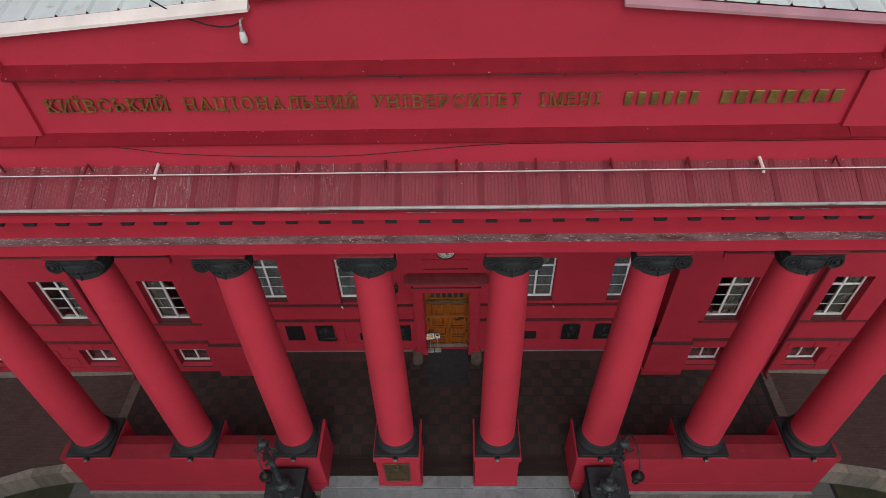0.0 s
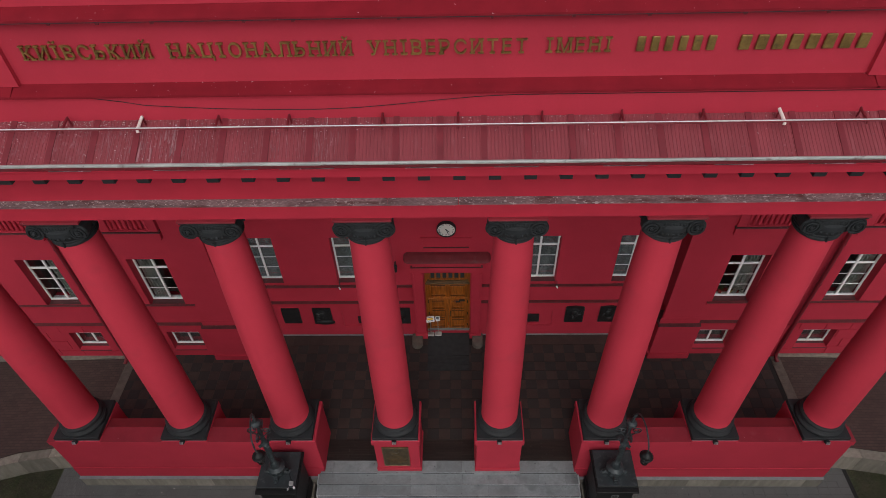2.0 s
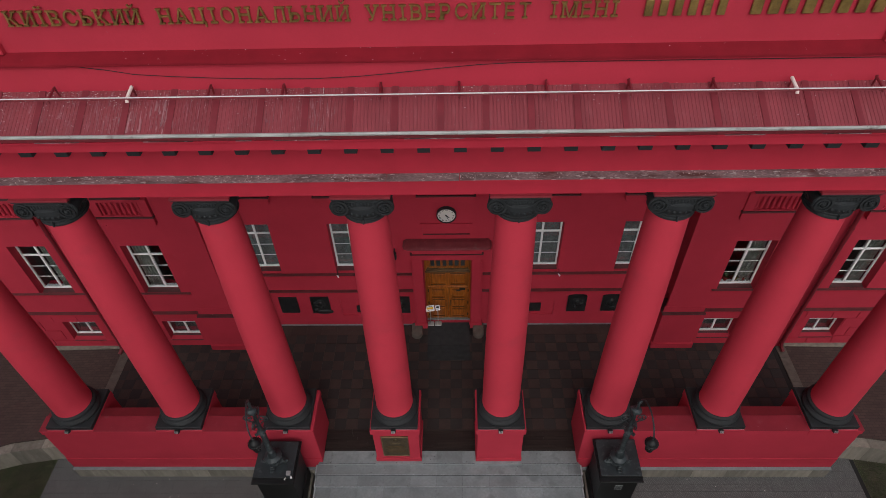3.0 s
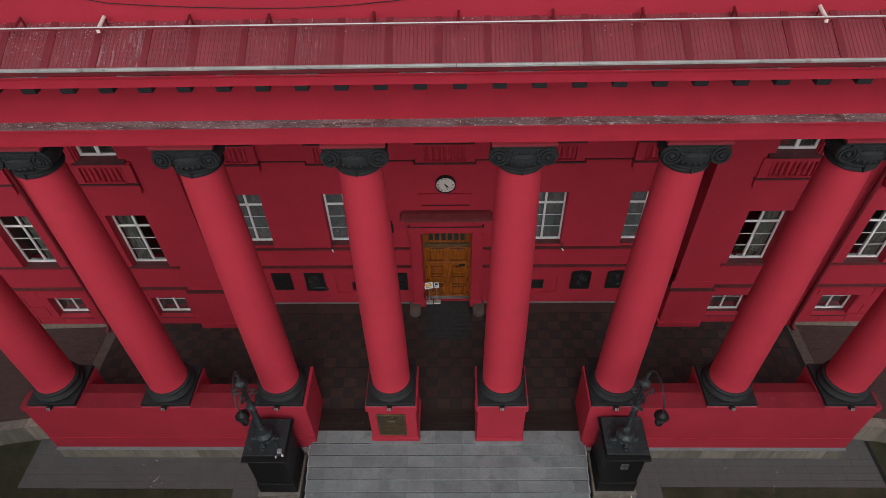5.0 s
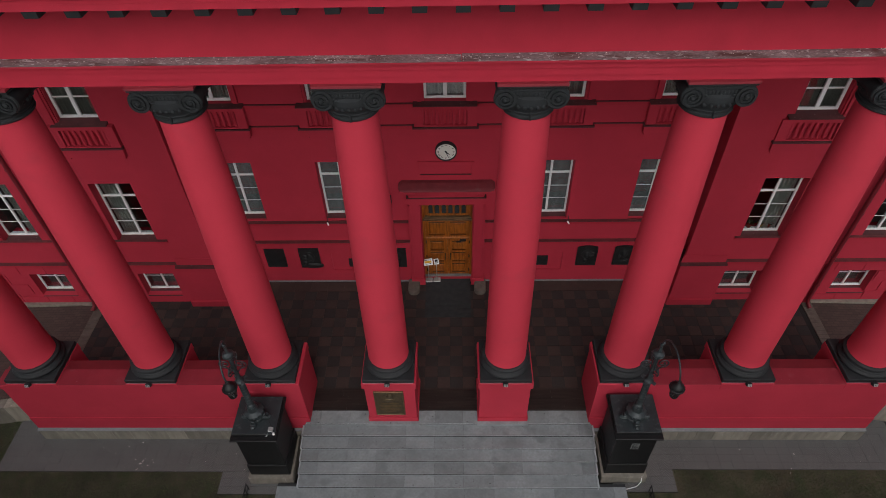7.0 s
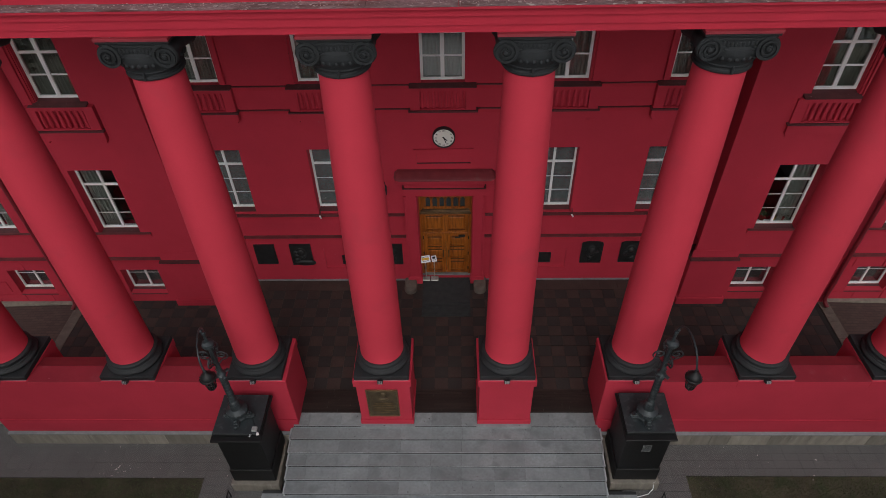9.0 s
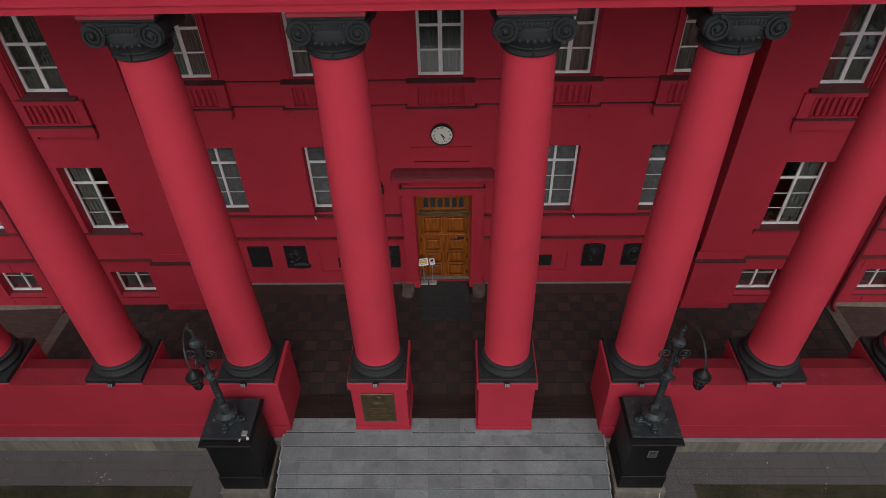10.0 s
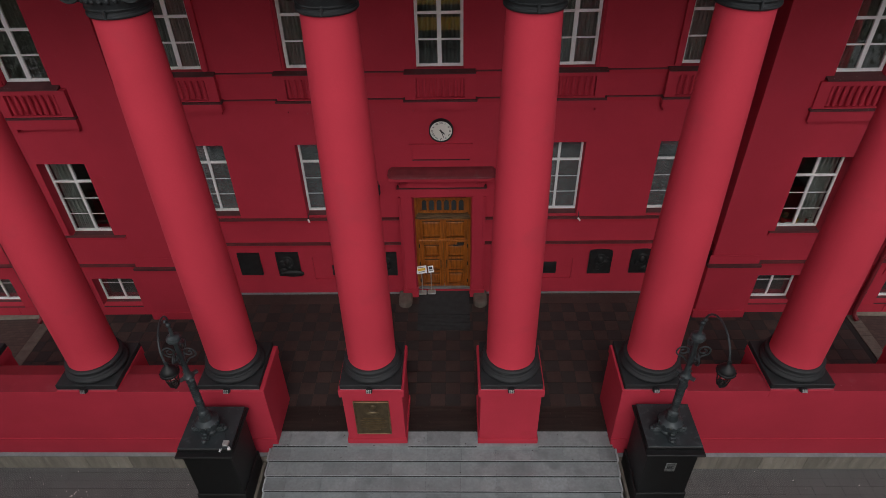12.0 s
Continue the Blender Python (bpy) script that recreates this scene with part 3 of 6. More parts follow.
# flower pots on the sills behind the wing windows
def make_pot(m, label):
    t = thing("flower_pot", label, "flower pot", group="pots on the window sills")
    part("pot", lathe(bmesh.new(), [(0.055, 0.0), (0.08, 0.13), (0.088, 0.13), (0.088, 0.16)], 14), m, t, "", True)
    bm = bmesh.new()
    r = random.Random(len(label))
    for k in range(26):
        a, e, ln = r.uniform(0, 6.28), r.uniform(0.3, 1.3), r.uniform(0.12, 0.24)
        d = Vector((math.cos(a) * math.cos(e), math.sin(a) * math.cos(e), math.sin(e)))
        w = Vector((-math.sin(a), math.cos(a), 0)) * 0.022
        o = Vector((0, 0, 0.15))
        v = [bm.verts.new(o), bm.verts.new(o + d * ln * 0.55 + w), bm.verts.new(o + d * ln), bm.verts.new(o + d * ln * 0.55 - w)]
        bm.faces.new(v)
    part("leaves", bm, M_LEAF, t)
    return t


sill_in = solid("window_board", boxes((-0.64, 0.64, 0.0, 0.10, 3.00, 3.035)), M_WHITE, "white board behind a wing window", "window board", "structure")
for k, x in enumerate(WIN_W):
    if k == 0:
        sill_in.location = (x, WING_Y + REC + 0.10, 0)
    else:
        copy_thing(sill_in, pose(x, WING_Y + REC + 0.10, 0))
POTS = [(M_POT_RED, 9.62, "red flower pot with a small green plant"), (M_POT_YEL, 9.95, "yellow flower pot with a green plant"), (M_POT_RED, 10.22, "red flower pot with a leafy plant"), (M_POT_RED, -9.62, "red flower pot with a bushy plant")]
for m, x, label in POTS:
    make_pot(m, label).location = (x, WING_Y + REC + 0.17, 3.036)

UREC = 0.11
upper = make_window(1.18, 7.49, 9.75, 2, 0.96, 0, "tall white two-leaf window with a fanlight above an apron panel", 0.052, 0.019)
middle = make_window(1.18, 7.49, 9.75, 2, 0.96, 0, "tall white window with reflecting panes above the door", 0.052, 0.019, M_COATED)
net = solid("curtain", drape(0.58, 7.5, 9.75, 6, 0.035, seed=2), M_CLOTH, "grey pleated drape behind an upper window", "curtain")
ups = [(x, WALL_Y) for x in WIN_C] + [(x, WING_Y) for x in WIN_U]
wing_upper = make_window(1.13, 7.61, 9.75, 2, 0.92, 0, "tall white two-leaf window almost flush with the wing wall", 0.052, 0.019, M_COATED)
for k, (x, y) in enumerate(ups):
    r = UREC if y == WALL_Y else 0.12
    if k == 0:
        upper.location = (x, y + r, 0)
        net.location = (x - 0.30, y + r + 0.14, 0)
    elif x == WIN_C[2]:
        middle.location = (x, y + r, 0)
    elif y == WALL_Y:
        copy_thing(upper, pose(x, y + r, 0))
    elif x == WIN_U[0]:
        wing_upper.location = (x, y + r, 0)
    else:
        copy_thing(wing_upper, pose(x, y + r, 0))
    if k:
        copy_thing(net, pose(x - 0.30, y + r + 0.14, 0))
    copy_thing(net, pose(x + 0.30, y + r + 0.14, 0))

cellar = make_window(1.24, 0.42, 1.46, 1, 0, 0.615, "small white two-leaf basement window", 0.028, glazing=M_COATED)
part("glazing_bar", boxes((-0.58, -0.03, 0.018, 0.034, 1.06, 1.08), (0.03, 0.58, 0.018, 0.034, 1.06, 1.08)), M_WHITE, cellar)
blind = solid("blind", drape(1.2, 0.4, 1.47, 2, 0.008), M_BLIND, "pale grey blind behind a basement window", "blind")
for k, x in enumerate(WIN_W):
    if k == 0:
        cellar.location, blind.location = (x, WING_Y + 0.28, 0), (x, WING_Y + 0.40, 0)
    else:
        copy_thing(cellar, pose(x, WING_Y + 0.28, 0))
        copy_thing(blind, pose(x, WING_Y + 0.40, 0))


def make_apron(jambs, sill_top):
    t = thing("apron_panel", "red plaster apron panel with a row of sunk flutes under a window", "apron panel", group="apron panels", kind="structure")
    u = 0.08 if sill_top > 7.5 else 0.0
    part("panel", holed(bmesh.new(), -0.90, 0.90, 6.72 + u, 7.40 + u, -0.16, 0.155, [(-0.63, 0.63, 6.75 + u, 7.29 + u)]), M_RED, t)
    part("panel_back", boxes((-0.66, 0.66, -0.045, -0.006, 6.75 + u, 7.29 + u)), M_RED, t)
    for k in range(8):
        x = -0.56 + 0.16 * k
        part("baluster", lathe(bmesh.new(), [(0.034, 6.762 + u), (0.05, 6.86 + u), (0.052, 7.0 + u), (0.04, 7.14 + u), (0.034, 7.278 + u)], 10, (x, -0.09)), M_RED, t, "", True)
    part("lower_ledge", boxes((-0.95, 0.95, -0.215, -0.004, 6.668 + u, 6.718 + u)), M_BROWN, t, "dark weathered ledge")
    part("lower_block", boxes((-0.92, 0.92, -0.18, -0.004, 6.44 + u / 2, 6.658 + u)), M_RED, t)
    for x in (-0.78, 0.78):
        part("bracket", boxes((x - 0.08, x + 0.08, -0.13, -0.004, 6.34 + u / 2, 6.438 + u / 2)), M_RED, t)
    wide = 0.90 if sill_top < 7.5 else 0.76
    part("sill_slab", prism(bmesh.new(), [(-0.22 + u / 2, 7.404 + u), (-0.22 + u / 2, 7.425 + u), (-0.004, sill_top), (-0.004, 7.404 + u)], -wide, wide), M_BROWN, t, "dark brown sloping sill slab")
    if sill_top > 7.5:
        part("inner_sill", prism(bmesh.new(), [(-0.002, 7.522), (-0.002, sill_top), (0.116, 7.606), (0.116, 7.522)], -0.565, 0.565), M_BROWN, t)
    for s in jambs:
        part("jamb_molding", boxes(*((min(s * a, s * b), max(s * a, s * b), -p, -0.004, 7.505, 9.95) for a, b, p in ((0.595, 0.655, 0.045), (0.655, 0.775, 0.10)))), M_RED, t)
    return t


for jambs, sill_top, spots in (((-1, 1), 7.462, [q for q in ups if q[1] == WALL_Y]), ((-1,), 7.56, [q for q in ups if q[1] == WING_Y and q[0] < 0]), ((1,), 7.56, [q for q in ups if q[1] == WING_Y and q[0] > 0])):
    apron = make_apron(jambs, sill_top)
    apron.location = (*spots[0], 0)
    for x, y in spots[1:]:
        copy_thing(apron, pose(x, y, 0))

# ---- door ----
DY = 5.95
door = thing("door_1", "tall varnished oak double door with a glazed arched transom", "door", (0, DY, 0), kind="structure")
D0, D1 = -0.88, 0.80
DM = (D0 + D1) / 2
part("door_frame", boxes((D0, D0 + 0.09, -0.05, 0.1, 0.06, 3.70), (D1 - 0.09, D1, -0.05, 0.1, 0.06, 3.70), (D0 + 0.09, D1 - 0.09, -0.05, 0.1, 3.50, 3.70), (D0 + 0.09, D1 - 0.09, -0.07, 0.1, 2.72, 2.76), (D0 + 0.09, D1 - 0.09, -0.06, 0.1, 1.86, 1.95), bev=0.008), M_OAK, door)
part("transom_rail", boxes((D0 + 0.02, D1 - 0.02, -0.10, 0.1, 2.762, 2.82), (D0 + 0.05, D1 - 0.05, -0.125, 0.1, 2.824, 2.855), (D0 + 0.05, D1 - 0.05, -0.10, 0.1, 2.858, 2.918), bev=0.008), M_OAKGREY, door, "grey weathered molded rail")
part("threshold", boxes((D0, D1, -0.10, 0.12, 0.0, 0.058)), M_STONE, door, "grey stone threshold")
tr = bmesh.new()
box(tr, D0 + 0.09, D1 - 0.09, 0.02, 0.06, 2.922, 3.498)
part("transom_board", tr, M_OAK, door)
for k in range(6):
    x = DM - 0.55 + 0.22 * k
    outline = [(x - 0.07, 3.02), (x + 0.07, 3.02), (x + 0.07, 3.30)] + [(x + 0.07 * math.cos(a), 3.30 + 0.07 * math.sin(a)) for a in (0.5, 1.05, 1.57, 2.09, 2.64)] + [(x - 0.07, 3.30)]
    part("arched_pane", plate(bmesh.new(), outline, 0.006, 0.018), M_ARCH, door, "dusty blue-grey arched glass pane")
    if k < 5:
        part("transom_post", lathe(bmesh.new(), [(0.025, 2.94), (0.03, 3.02), (0.022, 3.1), (0.022, 3.3), (0.03, 3.38)], 8, (x + 0.11, 0.0)), M_OAK, door, "", True)
part("transom_rim", boxes((D0 + 0.16, D1 - 0.16, -0.02, 0.018, 2.94, 2.99), (D0 + 0.16, D1 - 0.16, -0.02, 0.018, 3.40, 3.46)), M_OAK, door)


def panelled(parent, x0, x1, z0, z1, cells):
    """Stiles and rails with a raised field in each cell."""
    part("rails", holed(bmesh.new(), x0, x1, z0, z1, -0.02, 0.06, cells), M_OAK, parent)
    for a, b, c, d in cells:
        bm = bmesh.new()
        o = [bm.verts.new(p) for p in ((a, 0.02, c), (b, 0.02, c), (b, 0.02, d), (a, 0.02, d))]
        i = [bm.verts.new(p) for p in ((a + 0.07, -0.012, c + 0.07), (b - 0.07, -0.012, c + 0.07), (b - 0.07, -0.012, d - 0.07), (a + 0.07, -0.012, d - 0.07))]
        for k in range(4):
            bm.faces.new((o[k], o[(k + 1) % 4], i[(k + 1) % 4], i[k]))
        bm.faces.new(i)
        part("panel", bm, M_OAK, parent)
        part("panel_molding", boxes((a, b, -0.035, -0.021, d - 0.002, d + 0.03), (a, b, -0.035, -0.021, c - 0.03, c + 0.002)), M_OAKDARK, parent)


fixed = part("fixed_panel", boxes((D0 + 0.092, D1 - 0.092, 0.045, 0.06, 1.952, 2.718)), M_OAKDARK, door)
panelled(fixed, D0 + 0.092, D1 - 0.092, 1.952, 2.718, [(D0 + 0.20, DM - 0.09, 2.06, 2.62), (DM + 0.09, D1 - 0.20, 2.06, 2.62)])
for s, (a, b) in ((-1, (D0 + 0.095, DM - 0.006)), (1, (DM + 0.006, D1 - 0.095))):
    leaf = part("door_leaf", boxes((a, b, 0.045, 0.065, 0.07, 1.85)), M_OAKDARK, door)
    panelled(leaf, a, b, 0.07, 1.85, [(a + 0.14, b - 0.13, z, z + 0.40) for z in (0.20, 0.76, 1.32)])
    part("door_handle", tube(bmesh.new(), [(DM + s * 0.09, -0.02, 0.85), (DM + s * 0.09, -0.07, 0.88), (DM + s * 0.09, -0.07, 1.12), (DM + s * 0.09, -0.02, 1.15)], 0.014), M_DARKBRONZE, leaf, "dark metal pull handle")
    for z in (0.25, 0.95, 1.65):
        x = a - 0.004 if s < 0 else b + 0.004
        part("hinge", boxes((x - 0.02, x + 0.02, -0.05, -0.021, z, z + 0.13)), M_DARKBRONZE, leaf, "black hinge")
part("door_closer", boxes((DM + 0.42, DM + 0.64, -0.10, -0.021, 1.80, 1.86), (DM + 0.30, DM + 0.46, -0.13, -0.09, 1.77, 1.80)), M_BLACK, door, "black door closer")
solid("lobby_wall", boxes((-1.3, 1.3, 6.3, 6.4, 0.0, 4.2)), M_ROOM, "plain wall closing the lobby behind the door", "wall", "structure")

sur = thing("door_surround", "red plaster door surround with a projecting hood on brackets", "door surround", (0, WALL_Y, 0), kind="structure")
for s in (-1, 1):
    a, b = (-1.30, -0.90) if s < 0 else (0.82, 1.20)
    part("jamb", boxes((a, b, -0.20, -0.006, 0.0, 3.80), (a + (0 if s > 0 else 0.14), b - (0.14 if s > 0 else 0), -0.14, 0.30, 0.0, 3.715)), M_RED, sur)
    o, n = ((a, a + 0.07) if s < 0 else (b - 0.07, b)), ((b - 0.05, b) if s < 0 else (a, a + 0.05))
    part("jamb_molding", boxes((o[0], o[1], -0.235, -0.202, 0.33, 3.80), (n[0], n[1], -0.225, -0.202, 0.33, 3.80), bev=0.006), M_RED, sur)
    part("jamb_foot", boxes((a - 0.04, b + 0.04, -0.24, -0.006, 0.0, 0.32), bev=0.01), M_RED, sur)
part("lintel", boxes((-1.30, 1.20, -0.20, -0.006, 3.80, 4.06), (-0.90, 0.82, -0.12, 0.30, 3.722, 3.80)), M_RED, sur)
part("lintel_cap", boxes((-1.32, 1.22, -0.225, -0.006, 4.062, 4.09)), M_BROWN, sur, "dark weathered lintel cap")
part("hood_frieze", boxes((-1.25, 1.15, -0.185, -0.006, 4.092, 4.418)), M_RED, sur)
for x in (-1.14, 1.04):
    part("hood_bracket", prism(bmesh.new(), [(-0.006, 4.102), (-0.16, 4.14), (-0.20, 4.24), (-0.30, 4.36), (-0.34, 4.42), (-0.006, 4.42)], x - 0.13, x + 0.13), M_RED, sur)
    for k in range(4):
        part("bracket_rib", boxes((x - 0.10 + 0.058 * k, x - 0.075 + 0.058 * k, -0.29, -0.2, 4.22, 4.40)), M_TRIM, sur)
part("hood", boxes((-1.51, 1.45, -0.43, -0.006, 4.42, 4.528), bev=0.012), M_RED, sur)
outline = [(-1.54, 0.0), (-1.54, -0.26), (-1.49, -0.39), (-1.36, -0.45), (1.30, -0.45), (1.43, -0.39), (1.48, -0.26), (1.48, 0.0)]
bm = bmesh.new()
rings = [[bm.verts.new((-0.03 + (x + 0.03) * fx, y * fy - 0.006, z)) for x, y in outline] for z, fx, fy in ((4.53, 1, 1), (4.545, 1, 1), (4.575, 0.99, 0.96), (4.61, 0.965, 0.80), (4.66, 0.93, 0.35))]
for p, q in zip(rings, rings[1:]):
    for k in range(8):
        bm.faces.new((p[k], p[(k + 1) % 8], q[(k + 1) % 8], q[k]))
bm.faces.new(rings[-1])
bm.faces.new(rings[0][::-1])
part("hood_top", bm, M_HOOD, sur, "dusty rounded dark red hood top")
frame_bm = holed(bmesh.new(), -0.92, 0.82, 4.80, 5.38, -0.055, 0.05, [(-0.84, 0.74, 4.88, 5.30)])
part("sign_frame", frame_bm, M_RED, sur, "empty red plaster frame above the hood")
part("sign_frame_ledge", boxes((-0.838, 0.738, -0.05, -0.003, 4.882, 4.895)), M_BROWN, sur)

# ---- clock ----
clock = thing("wall_clock", "round white wall clock with a black rim and roman numerals", "clock", (-0.03, WALL_Y - 0.02, 5.80))
turn = Matrix.Rotation(radians(90), 4, "X")


def disc(prof, segs=40):
    bm = lathe(bmesh.new(), prof, segs)
    bm.transform(turn)
    return bm


part("rim", disc([(0.325, -0.01), (0.325, 0.10), (0.315, 0.125), (0.295, 0.12), (0.29, 0.07)]), M_BLACK, clock, "black rim", True)
part("dial", disc([(0.30, 0.0), (0.30, 0.08)]), M_CREAM, clock, "off-white dial")


def letters(text, height, depth, mat):
    """One mesh for a run of text in the built-in font, with its cap height set, its lower left corner at the origin, facing -y."""
    cu = bpy.data.curves.new("text", "FONT")
    cu.body, cu.extrude, cu.resolution_u = text, depth / 2, 3
    ob = bpy.data.objects.new("text", cu)
    scene.collection.objects.link(ob)
    dg = bpy.context.evaluated_depsgraph_get()
    me = bpy.data.meshes.new_from_object(ob.evaluated_get(dg))
    bpy.data.objects.remove(ob)
    bpy.data.curves.remove(cu)
    k = height / 0.73
    me.transform(Matrix.Diagonal((k, k, 1, 1)))
    xs = [v.co.x for v in me.vertices] or [0]
    me.transform(Matrix.Translation((-min(xs), 0, 0)))
    me.transform(turn)
    me.materials.clear()
    me.materials.append(mat)
    return me, max(xs) - min(xs)


for k, num in enumerate(("XII", "I", "II", "III", "IV", "V", "VI", "VII", "VIII", "IX", "X", "XI")):
    me, w = letters(num, 0.055, 0.004, M_BLACK)
    me.transform(Matrix.Translation((-w / 2, 0, -0.0275)))
    ob = new("numeral", me)
    ob.parent = clock
    a = radians(30 * k)
    ob.matrix_basis = Matrix.Translation((0.235 * math.sin(a), -0.085, 0.235 * math.cos(a))) @ Matrix.Rotation(a, 4, "Y")
for ang, ln, w in ((132, 0.15, 0.012), (160, 0.235, 0.007)):
    a = radians(ang)
    bm = plate(bmesh.new(), [(-w, -0.05), (w, -0.05), (w * 1.3, ln * 0.6), (0, ln), (-w * 1.3, ln * 0.6)], -0.105, -0.095)
    bm.transform(Matrix.Rotation(a, 4, "Y"))
    part("pointer", bm, M_BLACK, clock, "black clock pointer")
part("boss", disc([(0.02, 0.08), (0.02, 0.11)], 12), M_BLACK, clock)


# ---- plaques on the wall ----
def plaque(x, z0, z1, w, arched, relief, at_y, label):
    t = thing("wall_plaque", label, "plaque", (x, at_y, 0), group="plaques on the wall")
    h = w / 2
    if arched:
        out = [(-h, z0), (h, z0), (h, z1 - 0.08)] + [(h * math.cos(a), z1 - 0.08 + 0.09 * math.sin(a)) for a in (0.4, 0.8, 1.2, 1.57, 1.94, 2.34, 2.74)] + [(-h, z1 - 0.08)]
    else:
        out = [(-h, z0), (h, z0), (h, z1), (-h, z1)]
    part("slab", plate(bmesh.new(), out, -0.05, -0.002), M_DARKBRONZE, t)
    part("rim", boxes((-h, -h + 0.03, -0.062, -0.05, z0, z1 - 0.08), (h - 0.03, h, -0.062, -0.05, z0, z1 - 0.08), (-h + 0.03, h - 0.03, -0.062, -0.05, z0, z0 + 0.03)), M_DARKBRONZE, t)
    if relief:
        bm = ball(bmesh.new(), (0, -0.05, (z0 + z1) / 2 + 0.06), 0.5, w * 0.55, 0.07, w * 0.72, 14, 10)
        ball(bm, (0, -0.05, (z0 + z1) / 2 + 0.08), 0.5, w * 0.34, 0.16, w * 0.46, 12, 8)
        lump = random.Random(int(abs(x) * 100))
        for _ in range(9 if relief == 2 else 4):
            ball(bm, (lump.uniform(-0.30, 0.30) * w, -0.05, lump.uniform(z0 + 0.2, z1 - 0.2)), 0.5, lump.uniform(0.12, 0.3) * w, 0.12, lump.uniform(0.1, 0.28) * w, 10, 7)
        part("relief", bm, M_DARKBRONZE, t, "plain rounded relief", True)
    if relief == 2:
        bm = ball(bmesh.new(), (0.08, -0.06, z0 + 0.10), 0.5, w * 1.1, 0.12, 0.25)
        part("ledge", bm, M_DARKBRONZE, t, "plain folded base", True)
    return t


PY = WALL_Y - 0.052
plaque(-6.08, 0.86, 1.72, 0.68, False, 0, PY, "plain dark rectangular bronze plaque on the red wall")
plaque(-4.88, 0.82, 1.74, 0.70, False, 2, PY, "dark bronze plaque with a high relief on the red wall")
plaque(-1.80, 0.82, 1.72, 0.62, False, 1, PY, "dark bronze plaque beside the door surround")
plaque(-3.30, 0.80, 1.16, 0.48, False, 0, WALL_Y - 0.002, "small dark plaque in a sunk panel")
plaque(3.20, 0.84, 1.26, 0.52, False, 0, WALL_Y - 0.002, "small dark plaque in a sunk panel")
plaque(4.78, 0.86, 1.78, 0.70, True, 1, PY, "arched dark bronze plaque with a rounded relief")
plaque(6.06, 0.88, 1.78, 0.70, True, 1, PY, "arched dark bronze plaque with an oval relief")

# ---- portico floor ----
floor = solid("floor", boxes((-12.5, 12.5, 0.362, 6.3, -0.9, -0.02)), M_JOINT, "portico floor laid with dark and brown-red tiles in a check", "floor", "structure")
solid("wall_skirting", boxes((-7.5, -1.35, WALL_Y - 0.07, WALL_Y - 0.052, 0.0, 0.07), (1.25, 7.5, WALL_Y - 0.07, WALL_Y - 0.052, 0.0, 0.07)), M_STONE, "thin grey stone skirting at the wall foot", "skirting", "structure")

# ---- parapets and pedestals ----
for side, name in ((-1, "parapet_west"), (1, "parapet_east")):
    t = thing(name, "red plastered parapet wall between the column pedestals on a stone base", "parapet", kind="structure")
    a, b = sorted((side * 4.165, 12.48 if side > 0 else -12.66))
    part("parapet_wall", boxes((a, b, 0.0, 0.47, 0.20, 1.80)), M_RED, t)
    part("parapet_foot", boxes((a, b, -0.025, 0.47, -0.38, 0.198)), M_RED, t)
    part("parapet_back", boxes((a, b, 0.472, 0.79, -0.02, 1.91)), M_RED, t)
    part("coping", boxes((a - 0.02, b + 0.02, -0.035, 0.49, 1.80, 2.016), bev=0.012), M_RED, t)
    part("coping_sheet", boxes((a - 0.024, b + 0.024, -0.04, 0.488, 2.0165, 2.026), bev=0.003), M_COPING, t, "dusty dull red metal sheet")
    part("inner_coping", prism(bmesh.new(), [(0.491, 1.912), (0.491, 2.008), (0.83, 1.965), (0.83, 1.912)], a, b), M_SEAM, t, "darker red sloping strip behind the coping")
    for x in [c for c in CX if c * side > 4]:
        lo_x, hi_x = x - 0.69, x + 0.69
        if abs(x) < 6:
            lo_x, hi_x = (lo_x, -4.163) if side < 0 else (4.163, hi_x)
        part("pedestal_block", boxes((lo_x, hi_x, 0.05, 1.38, -0.02, 1.80)), M_RED, t)
        part("pedestal_cap", boxes((lo_x - 0.03, hi_x + 0.03, -0.045, 1.40, 1.802, 2.048), bev=0.012), M_RED, t)
    n = 15
    for k in range(n):
        p, q = a + (b - a) * k / n, a + (b - a) * (k + 1) / n
        part("stone", boxes((p + 0.004, q - 0.004, -0.11, -0.026, GROUND - 0.1, -0.43), bev=0.006), M_SAND, t)
    part("base_core", boxes((a, b, -0.024, 0.8, GROUND - 0.1, -0.382)), M_SAND, t)
    part("base_cap", prism(bmesh.new(), [(-0.12, -0.428), (-0.12, -0.402), (-0.026, -0.382), (-0.026, -0.428)], a - 0.01, b + 0.01), M_STONE, t, "thin grey stone capping")
for n, x in enumerate(CX[3:5]):
    t = thing("pedestal", "red plastered column pedestal standing on the top step", "pedestal", ((-1.645, 1.61)[n], 0, 0), "pedestals by the steps")
    part("die", boxes((-0.71, 0.71, 0.02, 1.36, 0.16, 1.80), bev=0.01), M_RED, t)
    part("foot", boxes((-0.745, 0.745, -0.01, 1.39, -0.02, 0.16), bev=0.01), M_RED, t)
    part("cap", boxes((-0.765, 0.765, -0.04, 1.40, 1.80, 2.048), bev=0.015), M_RED, t)
    part("footing", boxes((-0.765, 0.765, -0.088, 0.3, -0.153, -0.024)), M_STONE, t, "grey granite footing")
PX = -1.665
bp = thing("bronze_plaque", "dark bronze plaque with a worn inscription on the pedestal", "plaque", (PX, 0.02, 0))
part("slab", boxes((-0.42, 0.37, -0.035, -0.001, 0.42, 1.585)), M_BRONZE, bp)
